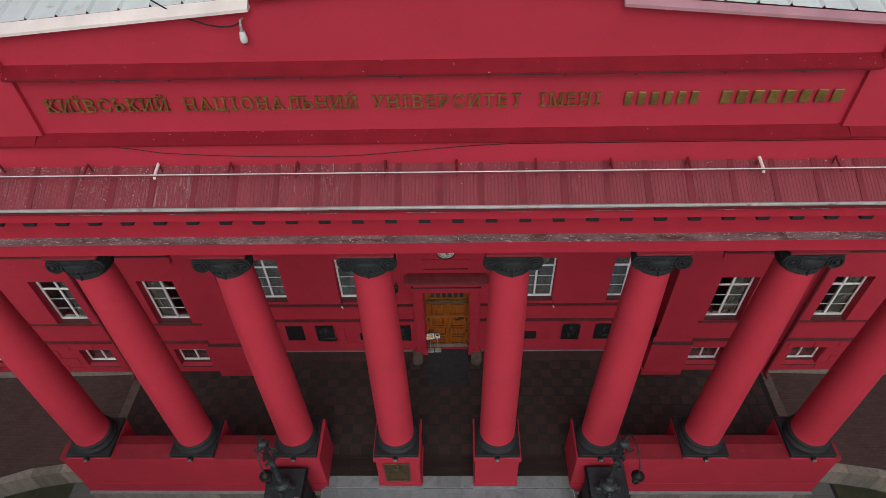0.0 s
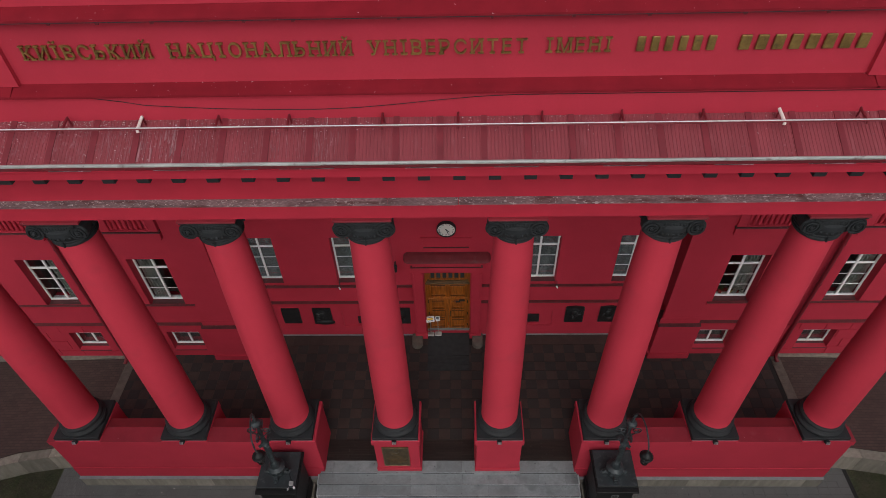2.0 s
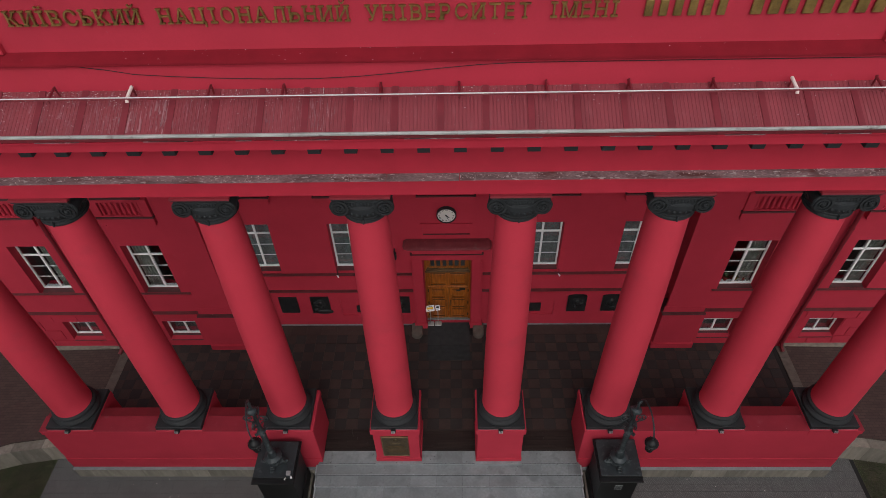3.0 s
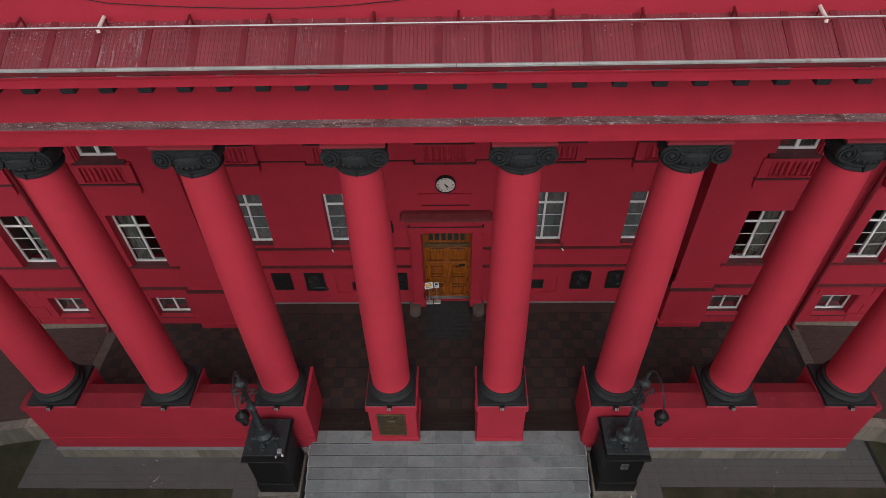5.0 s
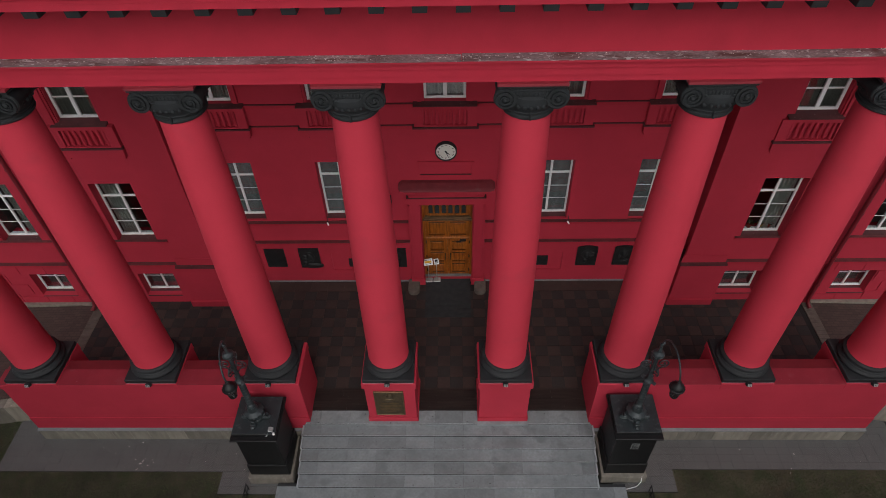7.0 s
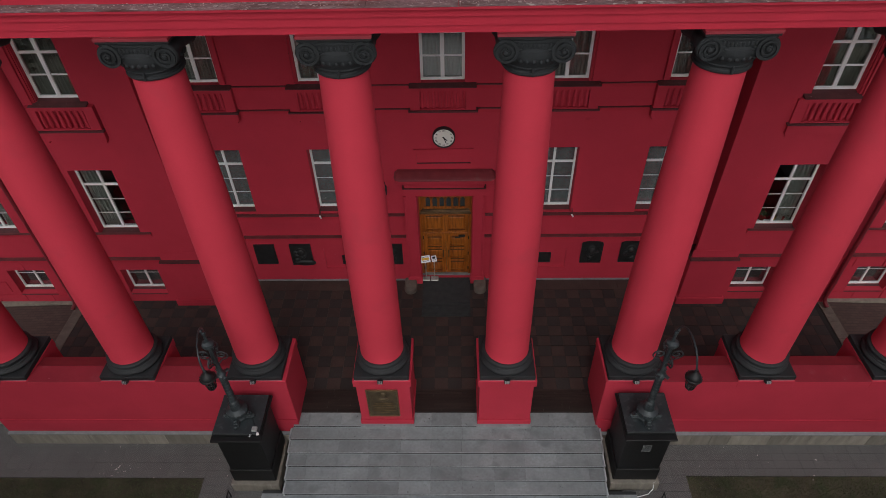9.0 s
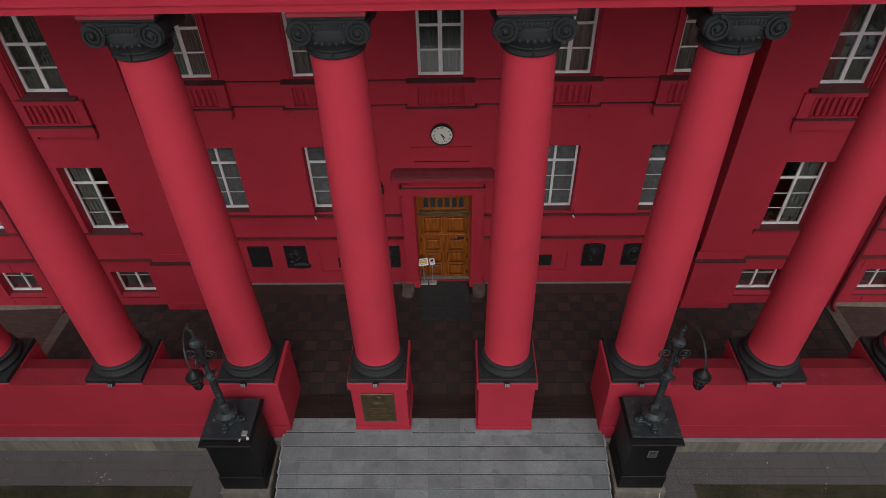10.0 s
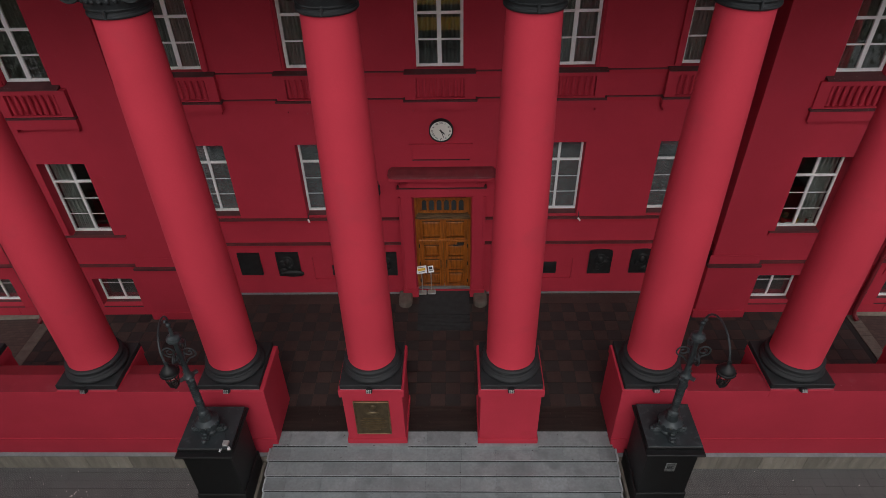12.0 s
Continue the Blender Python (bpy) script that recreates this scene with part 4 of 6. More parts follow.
part("rim", boxes((-0.45, -0.42, -0.05, -0.001, 0.39, 1.615), (0.37, 0.40, -0.05, -0.001, 0.39, 1.615), (-0.42, 0.37, -0.05, -0.001, 1.585, 1.615), (-0.42, 0.37, -0.05, -0.001, 0.39, 0.42), bev=0.006), M_RUB, bp, "rubbed bronze rim")
part("relief", ball(ball(bmesh.new(), (0, -0.035, 1.38), 0.5, 0.20, 0.10, 0.26), (-0.01, -0.035, 1.20), 0.5, 0.32, 0.08, 0.13), M_BRONZE, bp, "plain rounded relief", True)
for k, w in enumerate((0.50, 0.62, 0.56, 0.64, 0.60, 0.30)):
    part("text_bar", boxes((-0.01 - w / 2, -0.01 + w / 2, -0.046, -0.035, 0.985 - 0.082 * k, 1.01 - 0.082 * k)), M_RUB, bp, "worn raised line of writing")


# ---- columns ----
def spiral(cx, cz, y0, y1, r0, s, turns=2.4, wide=0.05):
    """A volute scroll: a raised band that winds inwards, and the disc behind it."""
    bm = bmesh.new()
    n = 44
    inner, outer = [], []
    for k in range(n + 1):
        a = math.pi / 2 - s * 2 * math.pi * turns * k / n
        r = r0 * (1 - 0.86 * k / n)
        w = wide * (1 - 0.6 * k / n)
        outer.append((cx + r * math.cos(a), cz + r * math.sin(a)))
        inner.append((cx + (r - w) * math.cos(a), cz + (r - w) * math.sin(a)))
    q = [[bm.verts.new((x, y, z)) for x, z in row] for row, y in ((outer, y0), (inner, y0), (inner, y1), (outer, y1))]
    for k in range(n):
        for i in range(4):
            bm.faces.new((q[i][k], q[i][k + 1], q[(i + 1) % 4][k + 1], q[(i + 1) % 4][k]))
    ball(bm, (cx, y0, cz), 0.045, 1, 0.8, 1)
    return bm


def make_column():
    c = thing("column", "red round ionic column with a black base and black capital", "column", (0, 0, 0), "columns of the portico")
    part("plinth", boxes((-0.715, 0.715, -0.695, 0.69, 2.058, 2.20), bev=0.012), M_BLACK, c, "black square plinth")
    part("bedding", boxes((-0.705, 0.70, -0.702, 0.68, 2.049, 2.0575)), M_STREAK, c, "pale mortar under the plinth")
    lower = [(0.62, 2.202)] + [(0.635 + 0.065 * math.sin(math.pi * k / 8), 2.205 + 0.15 * k / 8) for k in range(9)]
    scotia = [(0.635, 2.37), (0.605, 2.39), (0.595, 2.42), (0.605, 2.45), (0.62, 2.455)]
    upper_ring = [(0.615 + 0.035 * math.sin(math.pi * k / 6), 2.458 + 0.09 * k / 6) for k in range(7)] + [(0.58, 2.556)]
    part("base_molding", lathe(bmesh.new(), lower + scotia + upper_ring, 48), M_BLACK, c, "black torus moldings", True)
    prof = [(0.562 - 0.117 * (k / 18) ** 1.8, 2.56 + 7.87 * k / 18) for k in range(19)]
    part("shaft", lathe(bmesh.new(), [(0.575, 2.54)] + prof, 56), M_COLUMN, c, "smooth shaft in a lightened red", True)
    cap = part("capital", lathe(bmesh.new(), [(0.45, 10.405), (0.485, 10.412), (0.505, 10.44), (0.50, 10.475), (0.475, 10.49), (0.47, 10.51), (0.50, 10.535), (0.505, 10.55), (0.485, 10.565), (0.495, 10.60), (0.525, 10.655), (0.555, 10.72), (0.565, 10.78), (0.55, 10.86), (0.47, 10.92), (0.45, 11.05)], 40), M_CAPITAL, c, "black ionic capital", True)
    part("abacus", boxes((-0.61, 0.61, -0.525, 0.525, 11.085, 11.135), (-0.58, 0.58, -0.50, 0.50, 11.05, 11.085), bev=0.01), M_CAPITAL, cap)
    VZ = 10.862
    for s in (-1, 1):
        for y0, y1 in ((-0.535, -0.44), (0.535, 0.44)):
            part("volute", spiral(s * 0.472, VZ, y0, y1, 0.228, -s), M_CAPITAL, cap)
        bol = lathe(bmesh.new(), [(0.19, -0.495), (0.205, -0.465), (0.17, -0.30), (0.135, -0.11), (0.15, -0.05), (0.15, 0.05), (0.135, 0.11), (0.17, 0.30), (0.205, 0.465), (0.19, 0.495)], 24)
        bol.transform(Matrix.Translation((s * 0.472, 0, VZ)) @ Matrix.Rotation(radians(90), 4, "X"))
        part("bolster", bol, M_CAPITAL, cap, "rolled side of the scrolls", True)
    for y0, y1, o in ((-0.485, -0.36, -1), (0.485, 0.36, 1)):
        top = [(-0.48 + 0.096 * k, 11.048) for k in range(11)]
        low_ = [(0.48 - 0.096 * k, 10.88 - 0.05 * (1 - ((k - 5) / 5) ** 2)) for k in range(11)]
        part("channel", plate(bmesh.new(), top + low_, y0, y1), M_CAPITAL, cap, "sagging band between the scrolls")
        part("channel_lip", tube(bmesh.new(), [(x, y0 + o * 0.005, z) for x, z in low_], 0.02, 6), M_CAPITAL, cap)
        part("channel_bead", tube(bmesh.new(), [(-0.46, y0 + o * 0.01, 11.03), (0.46, y0 + o * 0.01, 11.03)], 0.018, 6), M_CAPITAL, cap)
        for k in range(9):
            x = -0.26 + 0.065 * k
            sag = 0.03 * (1 - (x / 0.3) ** 2)
            part("tongue", ball(bmesh.new(), (x, y0 + o * 0.002, 10.965 - sag), 0.027, 0.95, 0.55, 1.8, 8, 6), M_CAPITAL, cap, "", True)
    for k in range(30):
        a = 2 * math.pi * (k + 0.5) / 30
        bm = ball(bmesh.new(), (0.545 * math.cos(a), 0.545 * math.sin(a), 10.70), 0.038, 1.0, 1.0, 1.15, 10, 7)
        part("egg", bm, M_CAPITAL, cap, "", True)
    for s in (-1, 1):
        for k in range(3):
            x = s * (0.30 - 0.05 * k)
            part("corner_leaf", ball(bmesh.new(), (x, -0.50, 10.93 - 0.035 * k), 0.03, 1.5, 0.7, 0.8, 8, 6), M_CAPITAL, cap, "", True)
    bm = boxes((-0.020, 0.020, -0.54, -0.45, 10.43, 10.57), bev=0.008)
    part("cap_bracket", bm, M_CAPITAL, cap)
    part("slab", boxes((-0.62, 0.62, -0.55, 0.55, 11.137, 11.188)), M_CAPSLAB, c, "dull red flashing slab")
    return c


first = make_column()
for i, x in enumerate(CX):
    if i == 0:
        first.location = (x, CY, 0)
    else:
        copy_thing(first, pose(x, CY, 0))


def make_flood():
    t = thing("floodlight", "small black floodlight fixed under the column plinth", "floodlight", group="floodlights")
    bm = boxes((-0.07, 0.07, -0.10, 0.02, -0.05, 0.05), bev=0.01)
    bm.transform(Matrix.Rotation(radians(-25), 4, "X"))
    part("housing", bm, M_BLACK, t)
    bm = boxes(*((-0.055 + 0.04 * i, -0.025 + 0.04 * i, -0.106, -0.101, -0.04 + 0.03 * j, -0.02 + 0.03 * j) for i in range(3) for j in range(3)))
    bm.transform(Matrix.Rotation(radians(-25), 4, "X"))
    part("lens", bm, M_ZINC, t, "grid of small pale lenses")
    part("bracket", boxes((-0.015, 0.015, 0.0, 0.10, 0.03, 0.06)), M_BLACK, t)
    return t


fl = make_flood()
for i, x in enumerate(CX):
    if i == 0:
        fl.location = (x - 0.02, -0.05, 2.095)
    else:
        copy_thing(fl, pose(x - 0.02, -0.05, 2.095))

# ---- entablature ----
bm = prism(bmesh.new(), [(0.22, 11.19), (0.22, 11.315), (0.19, 11.32), (0.19, 11.475), (0.15, 11.48), (0.15, 11.60), (0.10, 11.62), (1.5, 11.62), (1.5, 11.19)], -12.3, 12.3)
solid("architrave", bm, M_TRIM, "red three-stepped architrave across the columns", "architrave", "structure")
rng = random.Random(4)
ledge = thing("ledge", "weathered ledge with peeling paint above the architrave", "ledge", kind="structure")
x = -12.35
while x < 12.3:
    w = rng.uniform(1.2, 2.6)
    dz = rng.uniform(-0.006, 0.006)
    part("ledge_slab", prism(bmesh.new(), [(0.056 + dz, 11.664), (0.05 + dz, 11.688 + dz), (0.27, 11.708 + dz), (0.27, 11.664)], x, min(x + w - 0.008, 12.35)), M_PEEL, ledge)
    x += w
part("ledge_band", boxes((-12.35, 12.35, 0.065, 0.258, 11.623, 11.66)), M_TRIM, ledge, "red painted ledge front")
solid("frieze", boxes((-12.3, 12.3, 0.26, 1.5, 11.625, 12.868)), M_TRIM, "plain red frieze", "frieze", "structure")
cor = thing("cornice", "red molded cornice with small black blocks beneath", "cornice", kind="structure")
part("fascia", prism(bmesh.new(), [(-0.535, 12.872), (-0.54, 12.978), (-0.552, 12.984), (-0.556, 13.04), (-0.575, 13.052), (-0.59, 13.09), (-0.59, 13.105), (1.5, 13.105), (1.5, 12.872)], -12.6, 12.6), M_TRIM, cor)
blk = mesh_of("modillion", prism(bmesh.new(), [(-0.512, 12.757), (-0.53, 12.869), (0.255, 12.869), (0.255, 12.757)], -0.112, 0.112), M_BLACK)
for k in range(-18, 20):
    ob = new("modillion", blk)
    ob.parent = cor
    ob.location.x = -0.256 + 0.6455 * k

# ---- skirt roof ----
RY0, RZ0, RY1, RZ1 = -0.57, 13.225, 0.25, 13.62
roof = thing("roof_skirt", "red corrugated sheet roof skirt over the cornice", "roof", kind="structure")
part("roof_core", prism(bmesh.new(), [(RY0, RZ0 - 0.02), (RY1, RZ1 - 0.02), (RY1, 13.11), (RY0, 13.11)], -12.6, 12.58), M_SEAM, roof)


def on_roof(x, t, up=0.0):
    return (x, RY0 + (RY1 - RY0) * t, RZ0 + (RZ1 - RZ0) * t + up)


def sheet(w):
    bm = bmesh.new()
    ribs = 12
    prof = []
    for k in range(ribs):
        a = w * k / ribs
        prof += [(a, 0.0), (a + w / ribs * 0.76, 0.0), (a + w / ribs * 0.84, 0.008), (a + w / ribs * 0.92, 0.008)]
    prof.append((w, 0.0))
    lo = [bm.verts.new(on_roof(x, 0.0, z)) for x, z in prof]
    hi = [bm.verts.new(on_roof(x, 1.0, z)) for x, z in prof]
    for k in range(len(prof) - 1):
        bm.faces.new((lo[k], lo[k + 1], hi[k + 1], hi[k]))
    return mesh_of("roof_sheet", bm, M_ROOF)


me = sheet(0.78)
bat = bmesh.new()
q = [bat.verts.new(on_roof(x, t, u)) for u in (0.0, 0.017) for x, t in ((-0.055, 0.0), (0.055, 0.0), (0.055, 1.0), (-0.055, 1.0))]
for f in ((4, 5, 6, 7), (0, 1, 5, 4), (1, 2, 6, 5), (2, 3, 7, 6), (3, 0, 4, 7)):
    bat.faces.new([q[i] for i in f])
bat_me = mesh_of("batten", bat, M_BATTEN)
for k in range(32):
    x = -12.51 + 0.785 * k
    ob = new("roof_sheet", me)
    ob.parent, ob.location.x = roof, x
    ob = new("batten", bat_me)
    ob.parent, ob.location.x = roof, x + rng.uniform(-0.02, 0.02)
gut = thing("gutter", "dented pale grey metal gutter edge in lengths", "gutter", kind="structure")
x = -12.6
while x < 12.5:
    w = rng.uniform(1.7, 2.6)
    d = rng.uniform(-0.008, 0.008)
    bm = prism(bmesh.new(), [(-0.555, 13.2), (-0.605, 13.198), (-0.614 + d, 13.204), (-0.618 + d, 13.236), (-0.595 + d, 13.252), (-0.562, 13.246)], x, min(x + w - 0.006, 12.6))
    part("gutter_length", bm, M_GUTTER, gut)
    x += w
part("gutter_trough", prism(bmesh.new(), [(-0.575, 13.112), (-0.605, 13.13), (-0.61, 13.194), (-0.4, 13.194), (-0.4, 13.112)], -12.6, 12.6), M_GUTTERRED, gut, "dull dark red gutter trough")
for k in range(51):
    x = -12.5 + 0.492 * k + rng.uniform(-0.02, 0.02)
    part("gutter_strap", prism(bmesh.new(), [(-0.578, 13.108), (-0.612, 13.126), (-0.617, 13.193), (-0.58, 13.193)], x, x + 0.016), M_SEAM, gut)
x = -12.5
while x < 12.4:
    w = rng.uniform(0.2, 1.1)
    part("worn_edge", boxes((x, x + w, -0.598, -0.575, 13.1055, 13.1115)), M_PEEL, gut, "flaking pale paint under the gutter")
    x += w + rng.uniform(0.1, 1.4)

rail = thing("snow_rail", "thin pale snow rail on red brackets along the roof skirt", "rail", kind="structure")
part("bar", tube(bmesh.new(), [(-12.6, -0.158, 13.722), (12.6, -0.158, 13.722)], 0.011, 8), M_PALEROOF, rail, "pale metal bar")
part("lower_bar", tube(bmesh.new(), [(-12.6, -0.162, 13.697), (12.6, -0.162, 13.697)], 0.016, 8), M_SEAM, rail)
for x in (-11.2, -9.8, -8.42, -6.70, -5.33, -3.94, -2.66, -0.98, 0.37, 1.86, 3.27, 4.70, 6.03, 7.44, 8.8, 10.2, 11.6):
    pale = x in (-5.33, 6.03)
    part("bracket", tube(bmesh.new(), [(x, -0.175, 13.64), (x, -0.165, 13.675), (x, -0.13, 13.695), (x, 0.155, 13.755)], 0.029 if pale else 0.022, 8), M_PALE if pale else M_SEAM, rail, "unpainted pale bracket" if pale else "")
    part("bracket_foot", tube(bmesh.new(), [(x + 0.01, 0.145, 13.775), (x + 0.01, 0.16, 13.57)], 0.018, 6), M_SEAM, rail)

# ---- attic ----
AY, PYN = 0.25, 0.45
att = thing("attic", "red attic wall with a long recessed panel for the inscription", "wall", kind="structure")
part("attic_foot", boxes((-12.3, 12.3, AY, 6.0, 13.55, 14.12)), M_RED, att)
part("panel_wall", boxes((-7.43, 7.43, PYN, 6.0, 14.12, 15.48)), M_RED, att)
for a, b in ((-12.3, -7.43), (7.43, 12.3)):
    part("side_block", boxes((a, b, AY + 0.11, 6.0, 14.27, 15.50)), M_RED, att)
    part("side_sill", prism(bmesh.new(), [(AY - 0.07, 14.123), (AY - 0.07, 14.17), (AY + 0.108, 14.268), (6.0, 14.268), (6.0, 14.123)], a - (0.0 if a < 0 else -0.125), b - (0.125 if a < 0 else 0.0)), M_FLASH, att, "dark red metal sill")
part("panel_sill", prism(bmesh.new(), [(AY - 0.07, 14.12), (AY - 0.07, 14.165), (PYN - 0.002, 14.27), (PYN - 0.002, 14.12)], -7.55, 7.60), M_FLASH, att, "dark red metal sill")
part("upper_ledge", prism(bmesh.new(), [(AY - 0.02, 15.485), (AY - 0.02, 15.525), (PYN + 0.04, 15.655), (6.0, 15.655), (6.0, 15.485)], -7.50, 7.55), M_FLASH, att, "dark red sloping metal ledge")
for a, b in ((-12.3, -7.51), (7.56, 12.3)):
    part("upper_block", boxes((a, b, AY + 0.1, 6.0, 15.502, 16.05)), M_RED, att)
    part("upper_band", boxes((a + 0.02, b - 0.02, AY, AY + 0.098, 15.60, 15.74)), M_RED, att)
bm = plate(bmesh.new(), [(-7.56, 15.657), (7.60, 15.657), (7.60, 16.24), (3.02, 16.64), (3.02, 16.74), (0.05, 16.98), (-2.92, 16.76), (-2.92, 16.66), (-7.56, 16.26)], PYN + 0.03, 1.2)
part("gable_wall", bm, M_RED, att)
for s, xs in ((-1, (-7.9, -2.94)), (1, (3.04, 7.95))):
    bm = bmesh.new()
    za, zb = (16.24, 16.66) if s < 0 else (16.64, 16.22)
    yb, up = (0.47, 0.12) if s < 0 else (0.42, 0.08)
    v = [bm.verts.new(p) for p in ((xs[0], 0.30, za), (xs[1], 0.30, zb), (xs[1], yb, zb + up), (xs[0], yb, za + up), (xs[0], 0.30, za - 0.05), (xs[1], 0.30, zb - 0.05), (xs[1], yb, zb - 0.05), (xs[0], yb, za - 0.05))]
    for f in ((0, 1, 2, 3), (4, 5, 1, 0), (7, 6, 5, 4), (3, 2, 6, 7), (0, 3, 7, 4), (1, 5, 6, 2)):
        bm.faces.new([v[i] for i in f])
    part("gable_flashing", bm, M_PALE if s < 0 else M_PINK, att, "faded pale flashing on the gable edge")
bm = bmesh.new()
for xa, za, xb, zb in ((-2.90, 16.73, 0.05, 16.97), (0.05, 16.97, 3.0, 16.71)):
    v = [bm.verts.new((x, y, z + d)) for d in (0.0, 0.12) for x, z, y in ((xa, za, 0.36), (xb, zb, 0.36), (xb, zb, 1.2), (xa, za, 1.2))]
    for f in ((0, 1, 5, 4), (4, 5, 6, 7), (3, 2, 1, 0), (0, 4, 7, 3), (1, 2, 6, 5)):
        bm.faces.new([v[i] for i in f])
part("gable_molding", bm, M_FLASH, att, "dark red raking molding")
for s in (-1, 1):
    bm = bmesh.new()
    xa, xb = (-12.6, -2.95) if s < 0 else (3.05, 12.6)
    za, zb, yb = (15.97, 16.78, 0.475) if s < 0 else (16.74, 15.92, 0.425)
    n = 18
    for k in range(n):
        p, q = xa + (xb - xa) * k / n, xa + (xb - xa) * (k + 1) / n
        zp, zq = za + (zb - za) * k / n, za + (zb - za) * (k + 1) / n
        v = [bm.verts.new(c) for c in ((p + 0.03, yb, zp), (q - 0.03, yb, zq), (q - 0.03, 7.0, zq + 1.2), (p + 0.03, 7.0, zp + 1.2))]
        bm.faces.new(v)
        v2 = [bm.verts.new(c) for c in ((q - 0.03, yb, zq), (q, yb, zq + 0.05), (q, 7.0, zq + 1.25), (q - 0.03, 7.0, zq + 1.2))]
        bm.faces.new(v2)
        v3 = [bm.verts.new(c) for c in ((q, yb, zq + 0.05), (q + 0.03, yb, zq), (q + 0.03, 7.0, zq + 1.2), (q, 7.0, zq + 1.25))]
        bm.faces.new(v3)
    part("main_roof", bm, M_PALEROOF, att, "pale grey seamed metal roof")
# never in view; white so that it reflects light onto the upper wall
solid("ceiling", boxes((-12.2, 12.2, 1.5, 5.67, 11.3, 11.5)), M_CEIL, "unseen portico ceiling, whitened to bounce light", "ceiling", "structure")
solid("portico_roof", boxes((-12.3, 12.3, 1.5, 5.9, 12.6, 12.7)), M_ZINC, "metal roof over the portico ceiling", "roof", "structure")

# ---- inscription ----
ins = thing("inscription", "tarnished brass letters spelling the university's title on the red panel", "inscription", (0, PYN, 0))
WORDS = (("КИЇВСЬКИЙ", -7.08, -4.86), ("НАЦІОНАЛЬНИЙ", -4.54, -1.42), ("УНІВЕРСИТЕТ", -1.13, 1.54), ("ІМЕНІ", 1.86, 2.95))
CAP, FOOT = 0.26, 14.755
SERIFS = {"К": ("lr", "lr"), "И": ("lr", "lr"), "Й": ("lr", "lr"), "Н": ("lr", "lr"), "М": ("lr", "lr"), "Ї": ("m", "m"), "І": ("m", "m"), "В": ("l", "l"), "Ь": ("l", "l"), "А": ("lr", ""), "Л": ("lr", "r"), "Ц": ("l", "lr"), "У": ("", "lr"), "Р": ("l", "l"), "Т": ("m", ""), "Е": ("l", "l")}
for word, xa, xb in WORDS:
    made = [(ch, *letters(ch, CAP, 0.04, M_GOLD)) for ch in word]
    total = sum(w for _, _, w in made)
    gap = 0.075
    k = (xb - xa - gap * (len(word) - 1)) / total
    x = xa
    for ch, me, w in made:
        me.transform(Matrix.Diagonal((k, 1, 1, 1)))
        bm = bmesh.new()
        bm.from_mesh(me)
        foot, head = SERIFS.get(ch, ("", ""))
        for marks, za, zb in ((foot, 0.0, 0.022), (head, CAP - 0.022, CAP)):
            for c in marks:
                q = {"l": 0.025, "m": w * k / 2, "r": w * k - 0.025}[c]
                box(bm, q - 0.045, q + 0.045, -0.024, 0.024, za, zb)
        ob = part("letter", bm, M_GOLD, ins)
        ob.location = (x, -0.045, FOOT)
        x += w * k + gap
for xa, xb, n in ((3.32, 4.72, 6), (5.02, 7.24, 8)):
    step = (xb - xa) / n
    for k in range(n):
        x = xa + step * k
        part("bar", boxes((x + 0.05, x + step - 0.05, -0.065, -0.025, FOOT, FOOT + CAP), bev=0.01), M_GOLD, ins, "plain brass bar")


# ---- curled paint flakes on the ledges ----
def flakes(parent, spots, size):
    """Small tilted chips of old paint: spots give the place and the slope of the surface in y."""
    bm = bmesh.new()
    r = random.Random(len(spots))
    for x, y, z in spots:
        a, d = r.uniform(0, 6.28), r.uniform(0.4, 1.0) * size
        c = Vector((x, y, z + 0.004))
        u = Vector((math.cos(a), math.sin(a), r.uniform(-0.1, 0.5))) * d
        v = Vector((-math.sin(a), math.cos(a), r.uniform(-0.1, 0.4))) * d * r.uniform(0.4, 0.9)
        q = [bm.verts.new(c - u - v), bm.verts.new(c + u - v * 0.6), bm.verts.new(c + u * 0.7 + v), bm.verts.new(c - u * 0.6 + v)]
        bm.faces.new(q)
    tagged(part("paint_flakes", bm, M_FLAKE, parent, "curled pale paint flakes"), kind="stuff")


fr = random.Random(11)
def clumps(n, x0, x1, tight):
    """Places along x in loose clumps."""
    mids = [fr.uniform(x0, x1) for _ in range(max(3, n // 14))]
    return [min(x1, max(x0, fr.gauss(fr.choice(mids), tight))) for _ in range(n)]


flakes(roof, [on_roof(x, min(1.0, max(0.0, 1 - abs(fr.gauss(0, 0.16)))), 0.004) for x in clumps(800, -12.4, -2.0, 0.5) + clumps(200, -2.0, 12.4, 0.7)], 0.014)
flakes(roof, [on_roof(x, fr.uniform(0.05, 0.95), 0.004) for x in clumps(420, -9.5, -4.8, 0.12)], 0.012)
flakes(roof, [on_roof(x, fr.uniform(0.1, 0.8), 0.004) for x in clumps(170, -12.4, 12.4, 0.25)], 0.008)
streaks = bmesh.new()
for x, wide in [(x, 0.004) for x in clumps(520, -9.6, -1.2, 0.2)] + [(x, 0.022) for x in clumps(26, -7.6, -4.6, 0.15)]:
    t0 = fr.uniform(0.0, 0.7)
    t1, w = min(0.97, t0 + fr.uniform(0.04, 0.4)), fr.uniform(0.25, 1.0) * wide
    streaks.faces.new([streaks.verts.new(on_roof(x + dx + fr.uniform(-0.003, 0.003), t, 0.0095)) for dx, t in ((-w, t0), (w, t0 + 0.02), (w * 0.6, t1), (-w * 0.6, t1 - 0.02))])
tagged(part("worn_streaks", streaks, M_STREAK, roof, "pale worn streaks down the sheets"), kind="stuff")
